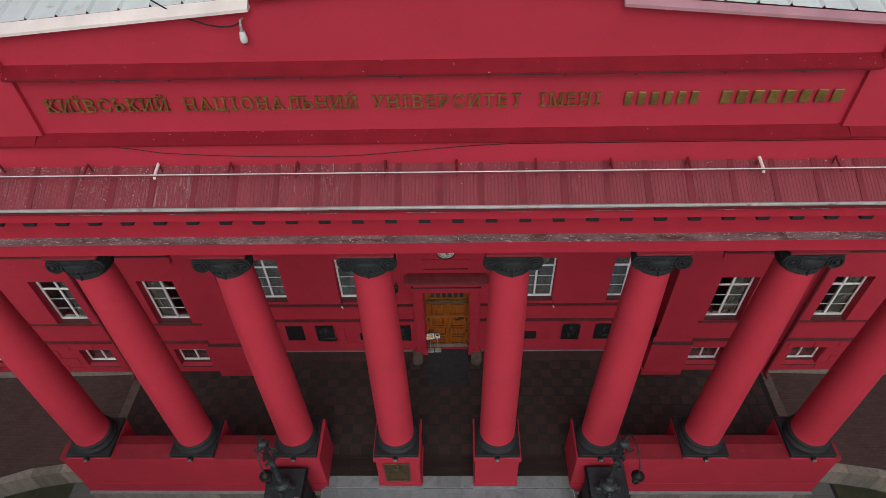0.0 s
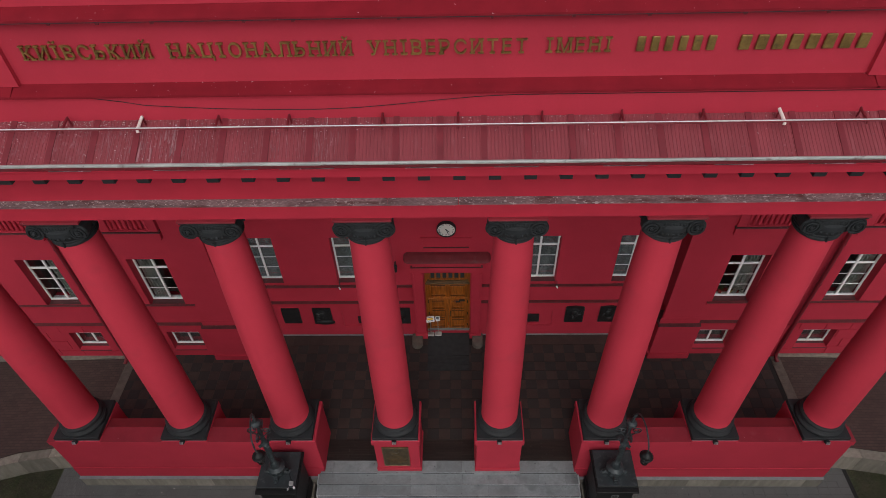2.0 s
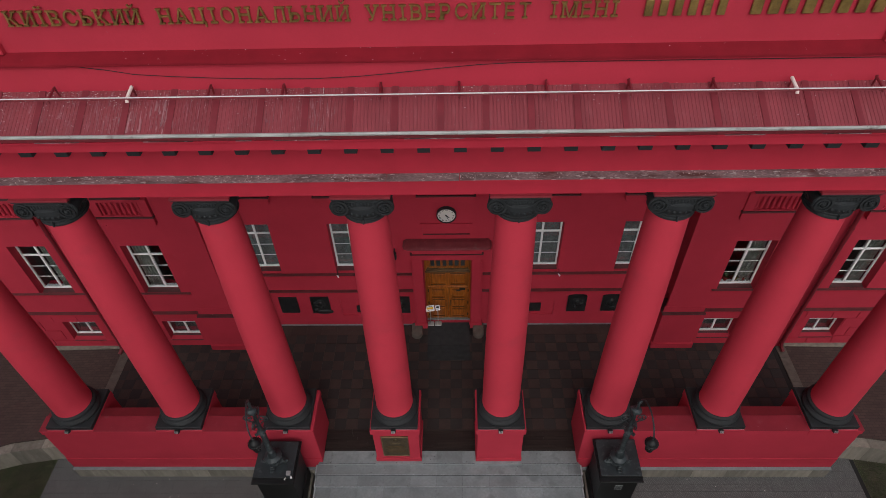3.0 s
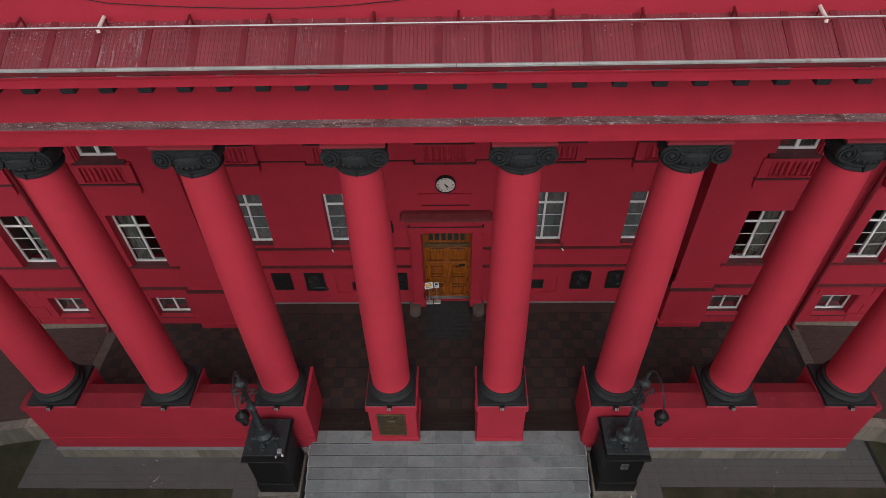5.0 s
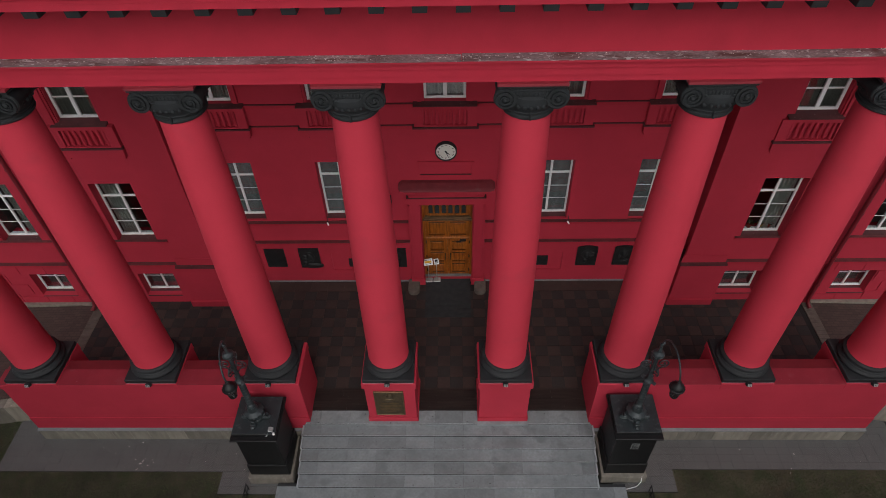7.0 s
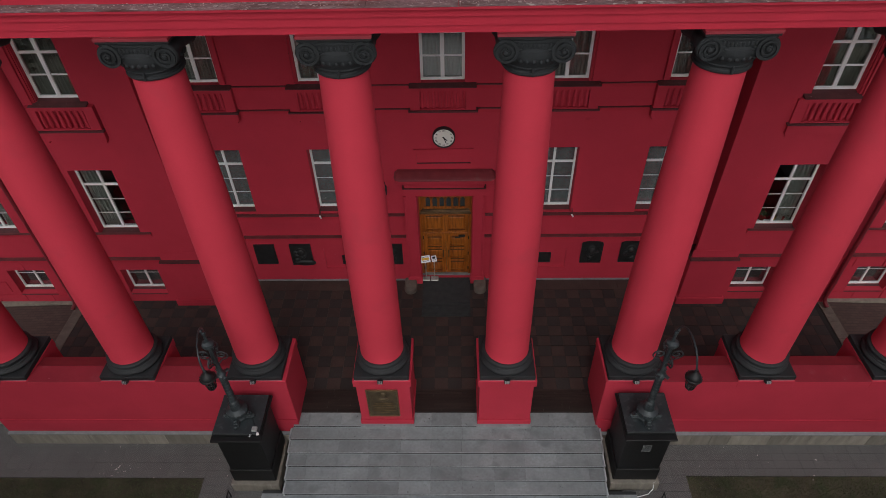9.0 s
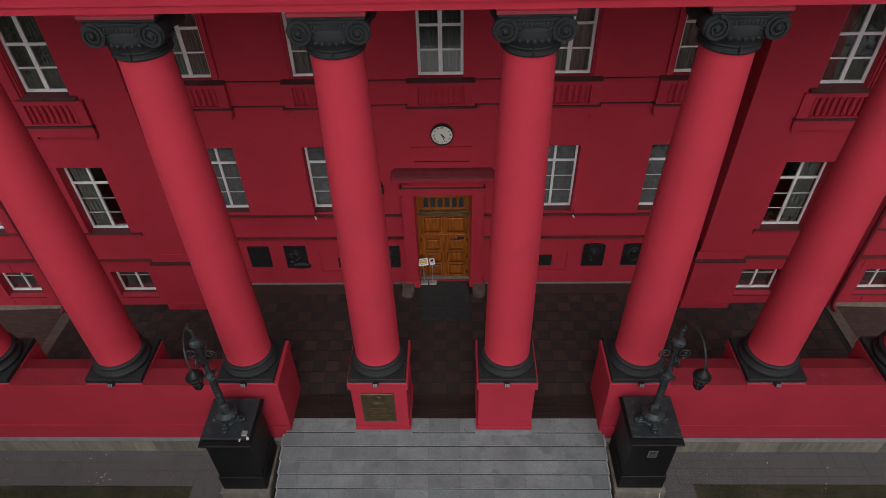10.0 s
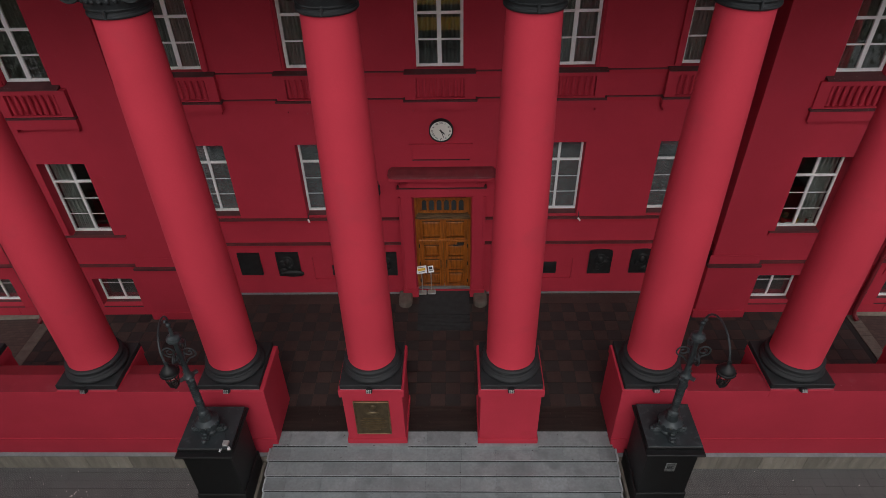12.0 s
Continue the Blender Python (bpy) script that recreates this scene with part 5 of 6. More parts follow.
flakes(ledge, [(x, fr.uniform(0.06, 0.26), 11.706) for x in clumps(800, -12.3, 12.3, 0.35)], 0.014)
flakes(att, [(x, AY - 0.02 + 0.26 * t, 15.53 + 0.13 * t) for x, t in [(x, fr.random() ** 2) for x in clumps(32, -7.4, 7.4, 1.2)]], 0.012)
flakes(att, [(x, AY - 0.07 + 0.26 * t, 14.168 + 0.10 * t) for x, t in [(x, fr.choice((0.02, 0.97, fr.random()))) for x in clumps(32, -7.4, 7.4, 1.2)]], 0.011)

# ---- cables and spot lamp on the attic ----
def cable(name, pts, r, mat, label):
    return solid(name, tube(bmesh.new(), pts, r, 6), mat, label, "cable")


cable("cable", [(-12, 0.235, 14.11), (-8.1, 0.235, 14.115), (-6.2, 0.235, 14.10), (-5.65, 0.235, 14.02), (-5.25, 0.235, 13.94), (-4.6, 0.235, 13.89), (-3.9, 0.235, 13.85), (-3.0, 0.235, 13.82), (-2.2, 0.235, 13.81), (-1.4, 0.235, 13.84), (-0.8, 0.235, 13.89), (0.0, 0.235, 13.97), (0.7, 0.235, 14.03), (1.4, 0.235, 14.06), (3.5, 0.235, 14.06), (7.0, 0.235, 14.06), (12, 0.235, 14.05)], 0.007, M_BLACK, "thin dark cable sagging along the attic wall")
cable("cable", [(-7.45, 0.224, 15.482), (-4.0, 0.224, 15.479), (0.0, 0.224, 15.482), (4.0, 0.224, 15.479), (7.5, 0.224, 15.482)], 0.007, M_BLACK, "thin dark cable along the edge of the metal ledge")
for x in (-6.3, -5.5, -4.6, -3.1, -2.3, -0.6, 0.9, 2.2, 3.4, 4.9, 6.2):
    part("ledge_hook", boxes((x, x + 0.05, 0.226, 0.262, 15.44, 15.484)), M_SEAM, att)
spot = thing("spot_lamp", "old pale outdoor lamp on a short bracket with a loose wire", "lamp", (-3.12, PYN + 0.03, 16.2))
part("bracket", tube(bmesh.new(), [(0, 0, 0.22), (0, -0.12, 0.24), (0, -0.16, 0.18), (0, -0.16, 0.08)], 0.022), M_ZINC, spot)
part("body", lathe(bmesh.new(), [(0.02, 0.09), (0.045, 0.07), (0.058, 0.0), (0.064, -0.06), (0.05, -0.105)], 16, (0, -0.16)), M_PALEROOF, spot, "dirty pale glass body", True)
part("tip", lathe(bmesh.new(), [(0.05, -0.106), (0.035, -0.135), (0.012, -0.15)], 16, (0, -0.16)), M_DARKBRONZE, spot, "dark rusted tip", True)
part("collar", lathe(bmesh.new(), [(0.03, 0.07), (0.034, 0.085), (0.03, 0.11)], 12, (0, -0.16)), M_ZINC, spot, "", True)
cable("cable", [(-3.12, 0.40, 16.43), (-3.2, 0.38, 16.37), (-3.32, 0.37, 16.34), (-3.5, 0.38, 16.335), (-3.7, 0.39, 16.37), (-3.95, 0.40, 16.46), (-4.2, 0.41, 16.58), (-4.6, 0.5, 16.80)], 0.014, M_BLACK, "loose dark wire of the lamp")

# ---- drainpipes ----
for side in (-1, 1):
    x = -12.51 if side < 0 else 12.33
    t = thing("drainpipe", "dark red metal drainpipe down the wing wall", "drainpipe", (x, WING_Y - 0.24, 0), group="drainpipes")
    part("pipe", tube(bmesh.new(), [(0, 0, 11.0), (0, 0, 0.30), (side * 0.02, -0.05, 0.15), (side * 0.06, -0.22, 0.06)], 0.066, 12), M_SEAM, t, "", True)
    for z in (1.0, 2.3, 4.2, 6.1, 8.0, 9.9):
        part("collar", lathe(bmesh.new(), [(0.082, z), (0.082, z + 0.05)], 12), M_SEAM, t)

# ---- stairs ----
st = thing("stairs", "broad grey granite steps up to the portico", "stairs", kind="structure")
RISE, TREAD = 0.125, 0.335
for k in range(7):
    half_l, half_r = (-4.30, 4.22) if k == 0 else ((-4.36, 4.28) if k < 6 else (-5.0, 5.1))
    y0, z = -0.06 - TREAD * k, -0.03 - RISE * k
    back = 0.36 if k == 0 else y0 + TREAD + 0.06
    cuts = [half_l] + [c + rng.uniform(-0.02, 0.02) for c in [-4.72 + 0.86 * i for i in range(13)] if half_l + 0.3 < c < half_r - 0.3] + [half_r]
    for x, e in zip(cuts, cuts[1:]):
        d = rng.uniform(-0.002, 0.002)
        part("slab", boxes((x + 0.0018, e - 0.0018, y0 + 0.002 + d, back, z - 0.022 + d, z + d), bev=0.002), M_STONE, st)
    part("nosing", boxes((half_l, half_r, y0 - 0.012, y0 - 0.002, z - 0.009, z + 0.001), bev=0.002), M_NOSE, st, "worn pale nosing edge")
    # dark strip that paints the nosing's shade onto the riser top
    part("riser", boxes((half_l, half_r, y0 + 0.004, back + 0.1, z - 0.083, z - 0.024)), M_NOSE_SHADE, st, "dark strip for the shade under the nosing")
    part("riser", boxes((half_l, half_r, y0 - 0.001, back + 0.1, z - RISE - (0.1 if k == 6 else 0), z - 0.085)), M_STONE, st, "grey granite riser")

for k in range(1, 6):
    for a, b in ((-4.402, -4.364), (4.284, 4.322)):
        part("side_stone", boxes((a, b, -0.06 - TREAD * k - 0.01, -0.06 - TREAD * (k - 1) - 0.012, GROUND - 0.05, 0.0 - RISE * k), bev=0.006), M_NOSE, st, "worn edging stone")

# ---- lamp pedestals ----
def make_lamp_pedestal():
    t = thing("lamp_pedestal", "tall black pedestal block carrying a street lamp", "pedestal", group="lamp pedestals")
    part("stone_base", boxes((-0.65, 0.65, -0.76, 0.62, GROUND - 0.05, -0.602), bev=0.015), M_SAND, t, "pale stone base")
    part("foot", boxes((-0.58, 0.58, -0.645, 0.56, -0.60, -0.03), bev=0.015), M_JET, t)
    part("body", boxes((-0.545, 0.545, -0.61, 0.53, -0.03, 1.47), bev=0.012), M_JET, t)
    part("cap_molding", boxes((-0.60, 0.60, -0.68, 0.60, 1.46, 1.50), (-0.64, 0.64, -0.725, 0.645, 1.502, 1.568), bev=0.012), M_JET, t)
    part("top_slab", boxes((-0.60, 0.60, -0.585, 0.575, 1.57, 1.67), bev=0.012), M_JET, t)
    part("top_sheet", boxes((-0.59, 0.59, -0.575, 0.565, 1.672, 1.69), bev=0.004), M_IRON, t, "grey-green metal sheet")
    return t


LPX = (-5.20, 5.075)
LPY = (-0.765, -0.70)
lp = make_lamp_pedestal()
lp.location = (LPX[0], LPY[0], 0)
copy_thing(lp, pose(LPX[1], LPY[1], 0))


# ---- street lamps ----
def scroll(cx, cz, r0, s, y, turns=1.5):
    pts = []
    for k in range(26):
        a = -math.pi / 2 + s * 2 * math.pi * turns * k / 25
        r = r0 * (1 - 0.78 * k / 25)
        pts.append((cx + r * math.cos(a), y, cz + r * math.sin(a)))
    return pts


def make_lamp(s, reach):
    """reach: how far the lantern hangs to the right of the pole."""
    t = thing("street_lamp", "ornate grey-green cast-iron street lamp with a hanging black lantern", "street lamp", group="street lamps by the steps")
    part("vase", lathe(bmesh.new(), [(0.20, 0.0), (0.20, 0.06), (0.16, 0.10), (0.19, 0.15), (0.25, 0.20), (0.265, 0.27), (0.25, 0.34), (0.20, 0.38), (0.15, 0.42), (0.135, 0.50), (0.12, 0.58), (0.135, 0.61), (0.11, 0.67)], 20), M_IRON, t, "rounded cast-iron drum", True)
    for k in range(14):
        a = 2 * math.pi * k / 14
        part("boss", ball(bmesh.new(), (0.245 * math.cos(a), 0.245 * math.sin(a), 0.31), 0.032, 1, 1, 1.2, 8, 6), M_IRON, t, "", True)
    for k in range(4):
        bm = boxes((0.17, 0.36, -0.075, 0.075, 0.0, 0.07), (0.17, 0.33, -0.065, 0.065, 0.07, 0.13), (0.17, 0.29, -0.05, 0.05, 0.13, 0.19), bev=0.015)
        ball(bm, (0.36, 0, 0.055), 0.055, 1, 1.2, 0.9, 8, 6)
        bm.transform(Matrix.Rotation(math.pi / 2 * k, 4, "Z"))
        part("claw_foot", bm, M_IRON, t)
    prof = [(0.11, 0.66)]
    z = 0.70
    for k in range(9):
        prof += [(0.070, z), (0.088, z + 0.025), (0.088, z + 0.06), (0.068, z + 0.098)]
        z += 0.113
    part("pole", lathe(bmesh.new(), prof + [(0.075, z), (0.115, z + 0.05), (0.125, z + 0.09), (0.09, z + 0.13), (0.062, z + 0.20), (0.055, z + 0.6), (0.05, z + 1.05), (0.07, z + 1.1)], 16), M_IRON, t, "ribbed iron pole", True)
    zt = z + 1.1
    for k in range(4):
        a = math.pi / 2 * k
        bm = tube(bmesh.new(), [(x, y, zz) for x, y, zz in scroll(0.20, zt - 0.30, 0.15, 1, 0)], 0.018, 6)
        tube(bm, [(0.07, 0, zt - 0.62), (0.13, 0, zt - 0.52), (0.20, 0, zt - 0.45)], 0.017, 6)
        bm.transform(Matrix.Rotation(a, 4, "Z"))
        part("scroll", bm, M_IRON, t, "curled iron scroll", True)
    for k in range(4):
        a = math.pi / 2 * k + 0.785
        bm = boxes((0.09, 0.20, -0.045, 0.045, z + 0.06, z + 0.11), bev=0.01)
        bm.transform(Matrix.Rotation(a, 4, "Z"))
        part("leaf", bm, M_IRON, t)
    part("cap", lathe(bmesh.new(), [(0.06, zt), (0.12, zt + 0.02), (0.148, zt + 0.08), (0.13, zt + 0.14), (0.055, zt + 0.18), (0.035, zt + 0.26), (0.04, zt + 0.34), (0.025, zt + 0.40)], 18), M_IRON, t, "rounded cap", True)
    arm = [(0, 0, zt + 0.36)]
    for k in range(17):
        a = math.pi * (1 - 1.0 * k / 16)
        arm.append((reach * k / 16, -0.52 - 0.52 * math.cos(a), zt + 0.46 + 0.52 * math.sin(a)))
    part("arm", tube(bmesh.new(), arm, 0.021, 8), M_IRON, t, "curved iron arm", True)
    part("arm_leaf", ball(ball(bmesh.new(), (0, 0, zt + 0.46), 0.055), (0, -0.06, zt + 0.60), 0.04), M_IRON, t, "", True)
    lx, ly, lz = reach, -1.04, zt + 0.42
    lan = part("lantern", lathe(bmesh.new(), [(0.025, lz + 0.06), (0.045, lz + 0.03), (0.06, lz + 0.01), (0.115, lz - 0.03), (0.145, lz - 0.08), (0.15, lz - 0.12), (0.172, lz - 0.135), (0.172, lz - 0.16), (0.13, lz - 0.17)], 20, (lx, ly)), M_JET, t, "black domed lantern", True)
    part("lantern_ring", tube(bmesh.new(), [(lx + 0.035 * math.cos(a), ly, lz + 0.08 + 0.045 * math.sin(a)) for a in [0.5 * k for k in range(14)]], 0.012, 6), M_JET, lan)
    for k in range(16):
        a = 2 * math.pi * k / 16
        part("crest", boxes((lx + 0.168 * math.cos(a) - 0.008, lx + 0.168 * math.cos(a) + 0.008, ly + 0.168 * math.sin(a) - 0.008, ly + 0.168 * math.sin(a) + 0.008, lz - 0.14, lz - 0.115)), M_JET, lan)
    part("lantern_glass", lathe(bmesh.new(), [(0.122, lz - 0.175), (0.08, lz - 0.45)], 16, (lx, ly), closed=False), M_LAMPGLASS, lan, "dusty lantern glass", True)
    part("bulb", ball(bmesh.new(), (lx, ly, lz - 0.27), 0.04, 1, 1, 1.5), M_PALE, lan, "", True)
    for k in range(6):
        a = math.pi / 3 * (k + 0.5)
        part("cage_bar", tube(bmesh.new(), [(lx + 0.133 * math.cos(a), ly + 0.133 * math.sin(a), lz - 0.165), (lx + 0.09 * math.cos(a), ly + 0.09 * math.sin(a), lz - 0.46)], 0.009, 6), M_JET, lan)
    ring = [(lx + 0.116 * math.cos(math.pi * k / 8), ly + 0.116 * math.sin(math.pi * k / 8), lz - 0.28) for k in range(17)]
    part("cage_hoop", tube(bmesh.new(), ring, 0.007, 5), M_JET, lan)
    part("lantern_foot", lathe(bmesh.new(), [(0.095, lz - 0.45), (0.095, lz - 0.47), (0.06, lz - 0.50), (0.02, lz - 0.54), (0.03, lz - 0.56), (0.01, lz - 0.59)], 14, (lx, ly)), M_JET, lan, "", True)
    return t


for s, x in zip((-1, 1), LPX):
    lamp = make_lamp(s, 0.36 if s < 0 else 0.12)
    lamp.location = (x + (-0.02 if s < 0 else -0.055), -0.83, 1.69)

box_l = thing("junction_light", "small grey junction box with two white spotlights on the lamp pedestal", "spotlight", (-4.74, -1.28, 1.692))
part("box", boxes((-0.065, 0.065, -0.01, 0.12, 0.0, 0.06), bev=0.008), M_ZINC, box_l)
for x, y, dx in ((-0.05, -0.09, -0.03), (0.09, -0.04, 0.03)):
    part("spotlight", tube(bmesh.new(), [(x, y, 0.03), (x + dx * 0.5, y - 0.03, 0.045), (x + dx, y - 0.07, 0.03)], [0.022, 0.034, 0.034], 10), M_WHITE, box_l, "white spotlight head", True)
part("cord", tube(bmesh.new(), [(-0.02, 0.16, 0.01), (-0.12, 0.35, 0.012), (-0.30, 0.52, 0.012)], 0.008, 5), M_BLACK, box_l)
sign = thing("metal_sign", "small grey metal plate with worn writing on the black pedestal", "sign", (5.09, LPY[1] - 0.612, 0.98))
part("plate", boxes((-0.11, 0.11, -0.012, 0.0, -0.15, 0.15)), M_PLATE, sign)
for k in range(5):
    part("text_bar", boxes((-0.08, 0.08 - 0.02 * (k % 3), -0.015, -0.0122, 0.09 - 0.05 * k, 0.115 - 0.05 * k)), M_BLACK, sign)

# ---- by the door ----
mat = thing("doormat", "dark grey rubber mat with a ribbed front half before the door", "doormat", (DM, 0, 0))
part("pad", boxes((-0.80, 0.80, 4.62, 5.72, 0.0, 0.025)), M_MAT, mat)
part("ribbed_base", boxes((-0.80, 0.80, 3.95, 4.61, 0.0, 0.015)), M_MAT, mat)
for k in range(11):
    part("rib", boxes((-0.80, 0.80, 3.97 + 0.058 * k, 4.0 + 0.058 * k, 0.0155, 0.032)), M_MAT, mat)
for x in (-1.26, 1.10):
    out = [(-0.21, 0.62), (-0.21, 0.21)] + [(0.21 * math.cos(a), 0.21 + 0.21 * math.sin(a)) for a in [math.pi + math.pi * k / 10 for k in range(1, 10)]] + [(0.21, 0.21), (0.21, 0.62)]
    bm = bmesh.new()
    rows = [[bm.verts.new((x + a * f, 4.94 + b * f + 0.62 * (1 - f), z)) for a, b in out] for z, f in ((0.0, 1.0), (0.10, 1.0), (0.16, 0.95), (0.19, 0.84))]
    for p, q in zip(rows, rows[1:]):
        for k in range(len(out)):
            bm.faces.new((p[k], p[(k + 1) % len(out)], q[(k + 1) % len(out)], q[k]))
    bm.faces.new(rows[-1])
    solid("guard_stone", bm, M_CONC, "rounded worn guard stone at the foot of the door surround", "guard stone", group="guard stones", smooth=True)


def stand(x, y, w, h, top, tilt, label, bars):
    t = thing("sign_stand", label, "sign stand", (x, y, 0), group="sign stands at the door")
    part("foot", boxes((-0.13, 0.13, -0.11, 0.11, 0.0, 0.05), bev=0.02), M_ZINC, t, "pale grey plastic foot")
    part("pole", tube(bmesh.new(), [(0, 0, 0.05), (0, 0, top)], 0.016, 8), M_ZINC, t)
    board = boxes((-w / 2, w / 2, -0.02, -0.005, -h / 2, h / 2))
    m = Matrix.Translation((0, 0, top)) @ Matrix.Rotation(radians(-tilt), 4, "X") @ Matrix.Rotation(radians(-8), 4, "Y")
    board.transform(m)
    b = part("board", board, M_WHITE, t, "white printed board")
    for xa, xb, za, zb, mt in bars:
        q = boxes((xa, xb, -0.024, -0.0205, za, zb))
        q.transform(m)
        part("text_bar", q, mt, b)


stand(-0.74, 5.66, 0.32, 0.24, 0.97, 30, "white sign with an orange stripe on a grey floor stand", [(-0.12, 0.12, -0.03, 0.05, M_YELLOW), (-0.12, 0.10, 0.07, 0.085, M_BLACK), (-0.10, 0.10, -0.07, -0.055, M_BLACK)])
stand(-0.45, 5.67, 0.17, 0.22, 0.99, 20, "small white sign with a dark square on a grey floor stand", [(-0.05, 0.05, 0.0, 0.08, M_BLACK), (-0.06, 0.06, -0.05, -0.035, M_BLACK)])
for x, z in ((-4.0, 3.0), (3.91, 3.0)):
    t = thing("security_camera", "small white security camera fixed to the red wall", "camera", (x, WALL_Y - 0.10, z), group="security cameras")
    part("arm", tube(bmesh.new(), [(0.02, 0.1, 0.12), (0.02, 0.0, 0.06), (0, -0.02, -0.02)], 0.014, 6), M_BLACK, t, "thin dark arm")
    bm = tube(bmesh.new(), [(0, -0.02, -0.02), (0.05, -0.10, -0.06)], 0.026, 10)
    part("housing", bm, M_WHITE, t, "", True)
t = thing("wall_lantern", "small black wall lantern beside the door surround", "lamp", (-1.86, WALL_Y - 0.02, 4.0))
part("arm", boxes((-0.02, 0.02, -0.16, 0.02, 0.16, 0.20)), M_BLACK, t)
part("body", boxes((-0.07, 0.07, -0.24, -0.10, -0.12, 0.18), bev=0.02), M_BLACK, t)

# ---- low rails and rope beside the lamp pedestals ----
def make_rail():
    t = thing("low_rail", "low black metal lawn rail beside the pavers", "rail", group="low lawn rails")
    part("top_bar", tube(bmesh.new(), [(0, 0, 0.36), (0, -0.75, 0.36)], 0.016, 6), M_JET, t)
    part("lower_bar", tube(bmesh.new(), [(0, 0, 0.12), (0, -0.75, 0.12)], 0.012, 6), M_JET, t)
    for k in range(6):
        part("upright", tube(bmesh.new(), [(0, -0.15 * k, -0.03), (0, -0.15 * k, 0.40 if k in (0, 5) else 0.36)], 0.014, 6), M_JET, t)
    return t


rail_l = make_rail()
rail_l.location = (-5.86, -1.70, GROUND)
copy_thing(rail_l, pose(5.78, -1.72, GROUND))
cable("rope", [(5.58, -1.42, -0.60), (5.56, -1.53, -0.75), (5.45, -1.60, -0.90), (5.2, -1.66, -0.92), (5.0, -1.70, -0.92)], 0.012, M_WHITE, "thin white rope lying by the pedestal")
lit = random.Random(3)
flakes(pav, [(lit.gauss(-9.3, 0.28), lit.gauss(-0.88, 0.10), GROUND) for _ in range(16)] + [(lit.uniform(-13, -5.2), lit.uniform(-1.2, -0.15), GROUND) for _ in range(26)] + [(lit.uniform(5.6, 13), lit.uniform(-1.2, -0.15), GROUND) for _ in range(12)], 0.024)

# ---- lawn ----
gr = np.random.default_rng(7)
def blades(n, x0, x1, y0, y1):
    p = np.stack([gr.uniform(x0, x1, n), gr.uniform(y0, y1, n), np.full(n, GROUND - 0.035)], 1)
    a = gr.uniform(0, 6.28, n)
    h = gr.uniform(0.03, 0.085, n)
    side = np.stack([np.cos(a), np.sin(a), 0 * a], 1) * gr.uniform(0.006, 0.012, n)[:, None]
    lean = np.stack([gr.normal(0, 0.03, n), gr.normal(0, 0.03, n), h], 1)
    return np.stack([p - side, p + side, p + lean], 1).reshape(-1, 3)

vs = np.concatenate([blades(34000, -18, -6.8, -3.2, -1.18), blades(34000, 6.63, 18, -3.2, -1.07), blades(11000, -18, -13.72, -1.18, 0.6), blades(11000, 13.72, 18, -1.18, 0.6), blades(5000, -6.8, -5.0, -3.2, -1.86), blades(5000, 5.0, 6.63, -3.2, -1.77)])
me = bpy.data.meshes.new("lawn")
me.from_pydata(vs.tolist(), [], np.arange(len(vs)).reshape(-1, 3).tolist())
me.materials.append(M_GRASS)
tagged(new("lawn", me), "short thin grass, partly brown, beside the setts", "grass", kind="stuff")

# ---- floor tiles ----
T = 0.40
def tile_mesh(name, sx, sy, m):
    return mesh_of(name, boxes((-sx / 2 + 0.003, sx / 2 - 0.003, -sy / 2 + 0.004, sy / 2 - 0.004, -0.03, 0.0)), m)

ta, tb = tile_mesh("tile", T, T, M_TILE_A), tile_mesh("tile", T, T, M_TILE_B)
far_a, far_b = [], []
for j in range(10):
    yc = 5.14 - T * (j + 0.5)
    for i in range(-31, 31):
        xc = 0.04 + T * (i + 0.5)
        if abs(xc) > 12.2:
            continue
        dark_one = (i + j) % 2 == 1
        if abs(xc) < 6.0:
            ob = new("tile", ta if dark_one else tb)
            ob.parent, ob.location = floor, (xc, yc, rng.uniform(-0.002, 0.002))
        else:
            (far_a if dark_one else far_b).append((xc - T / 2 + 0.004, xc + T / 2 - 0.004, yc - T / 2 + 0.004, yc + T / 2 - 0.004, -0.03, rng.uniform(-0.002, 0.002)))
for rows, m in ((far_a, M_TILE_A), (far_b, M_TILE_B)):
    tagged(part("outer_tiles", boxes(*rows), m, floor), kind="stuff")
for k in range(8):
    yy = 0.37 + 0.097 * k
    x = -4.15 - rng.uniform(0.0, 0.8)
    while x < 4.15:
        w = rng.uniform(0.9, 1.7)
        a, b = max(x, -4.18), min(x + w, 4.18)
        if b - a > 0.08:
            part("plank", boxes((a + 0.002, b - 0.002, yy + 0.002, yy + 0.095, -0.03, rng.uniform(-0.002, 0.002))), M_PLANK, floor)
        x += w
x = -12.2
while x < 12.2:
    if not -1.05 < x < 0.5:
        part("border_tile", boxes((x + 0.003, x + 0.597, 5.145, 5.61 if abs(x + 0.3) < 7.4 else 5.3, -0.03, rng.uniform(-0.002, 0.002))), M_TILE_B, floor)
    x += 0.6
for side in (-1, 1):
    for k in range(22):
        yy = 0.95 + 0.17 * k
        a, b = sorted((side * 12.22, side * 12.56))
        part("edge_brick", boxes((a, b, yy + 0.004, yy + 0.166, -0.03, 0.012 + rng.uniform(-0.003, 0.003))), M_CONC, floor)

# ---- pavers ----
PW, PD = 0.365, 0.227
pm = mesh_of("paver", boxes((-PW / 2 + 0.0018, PW / 2 - 0.0018, -PD / 2 + 0.0022, PD / 2 - 0.0022, -0.027, 0.0), bev=0.0025), M_SETT)
outer = []
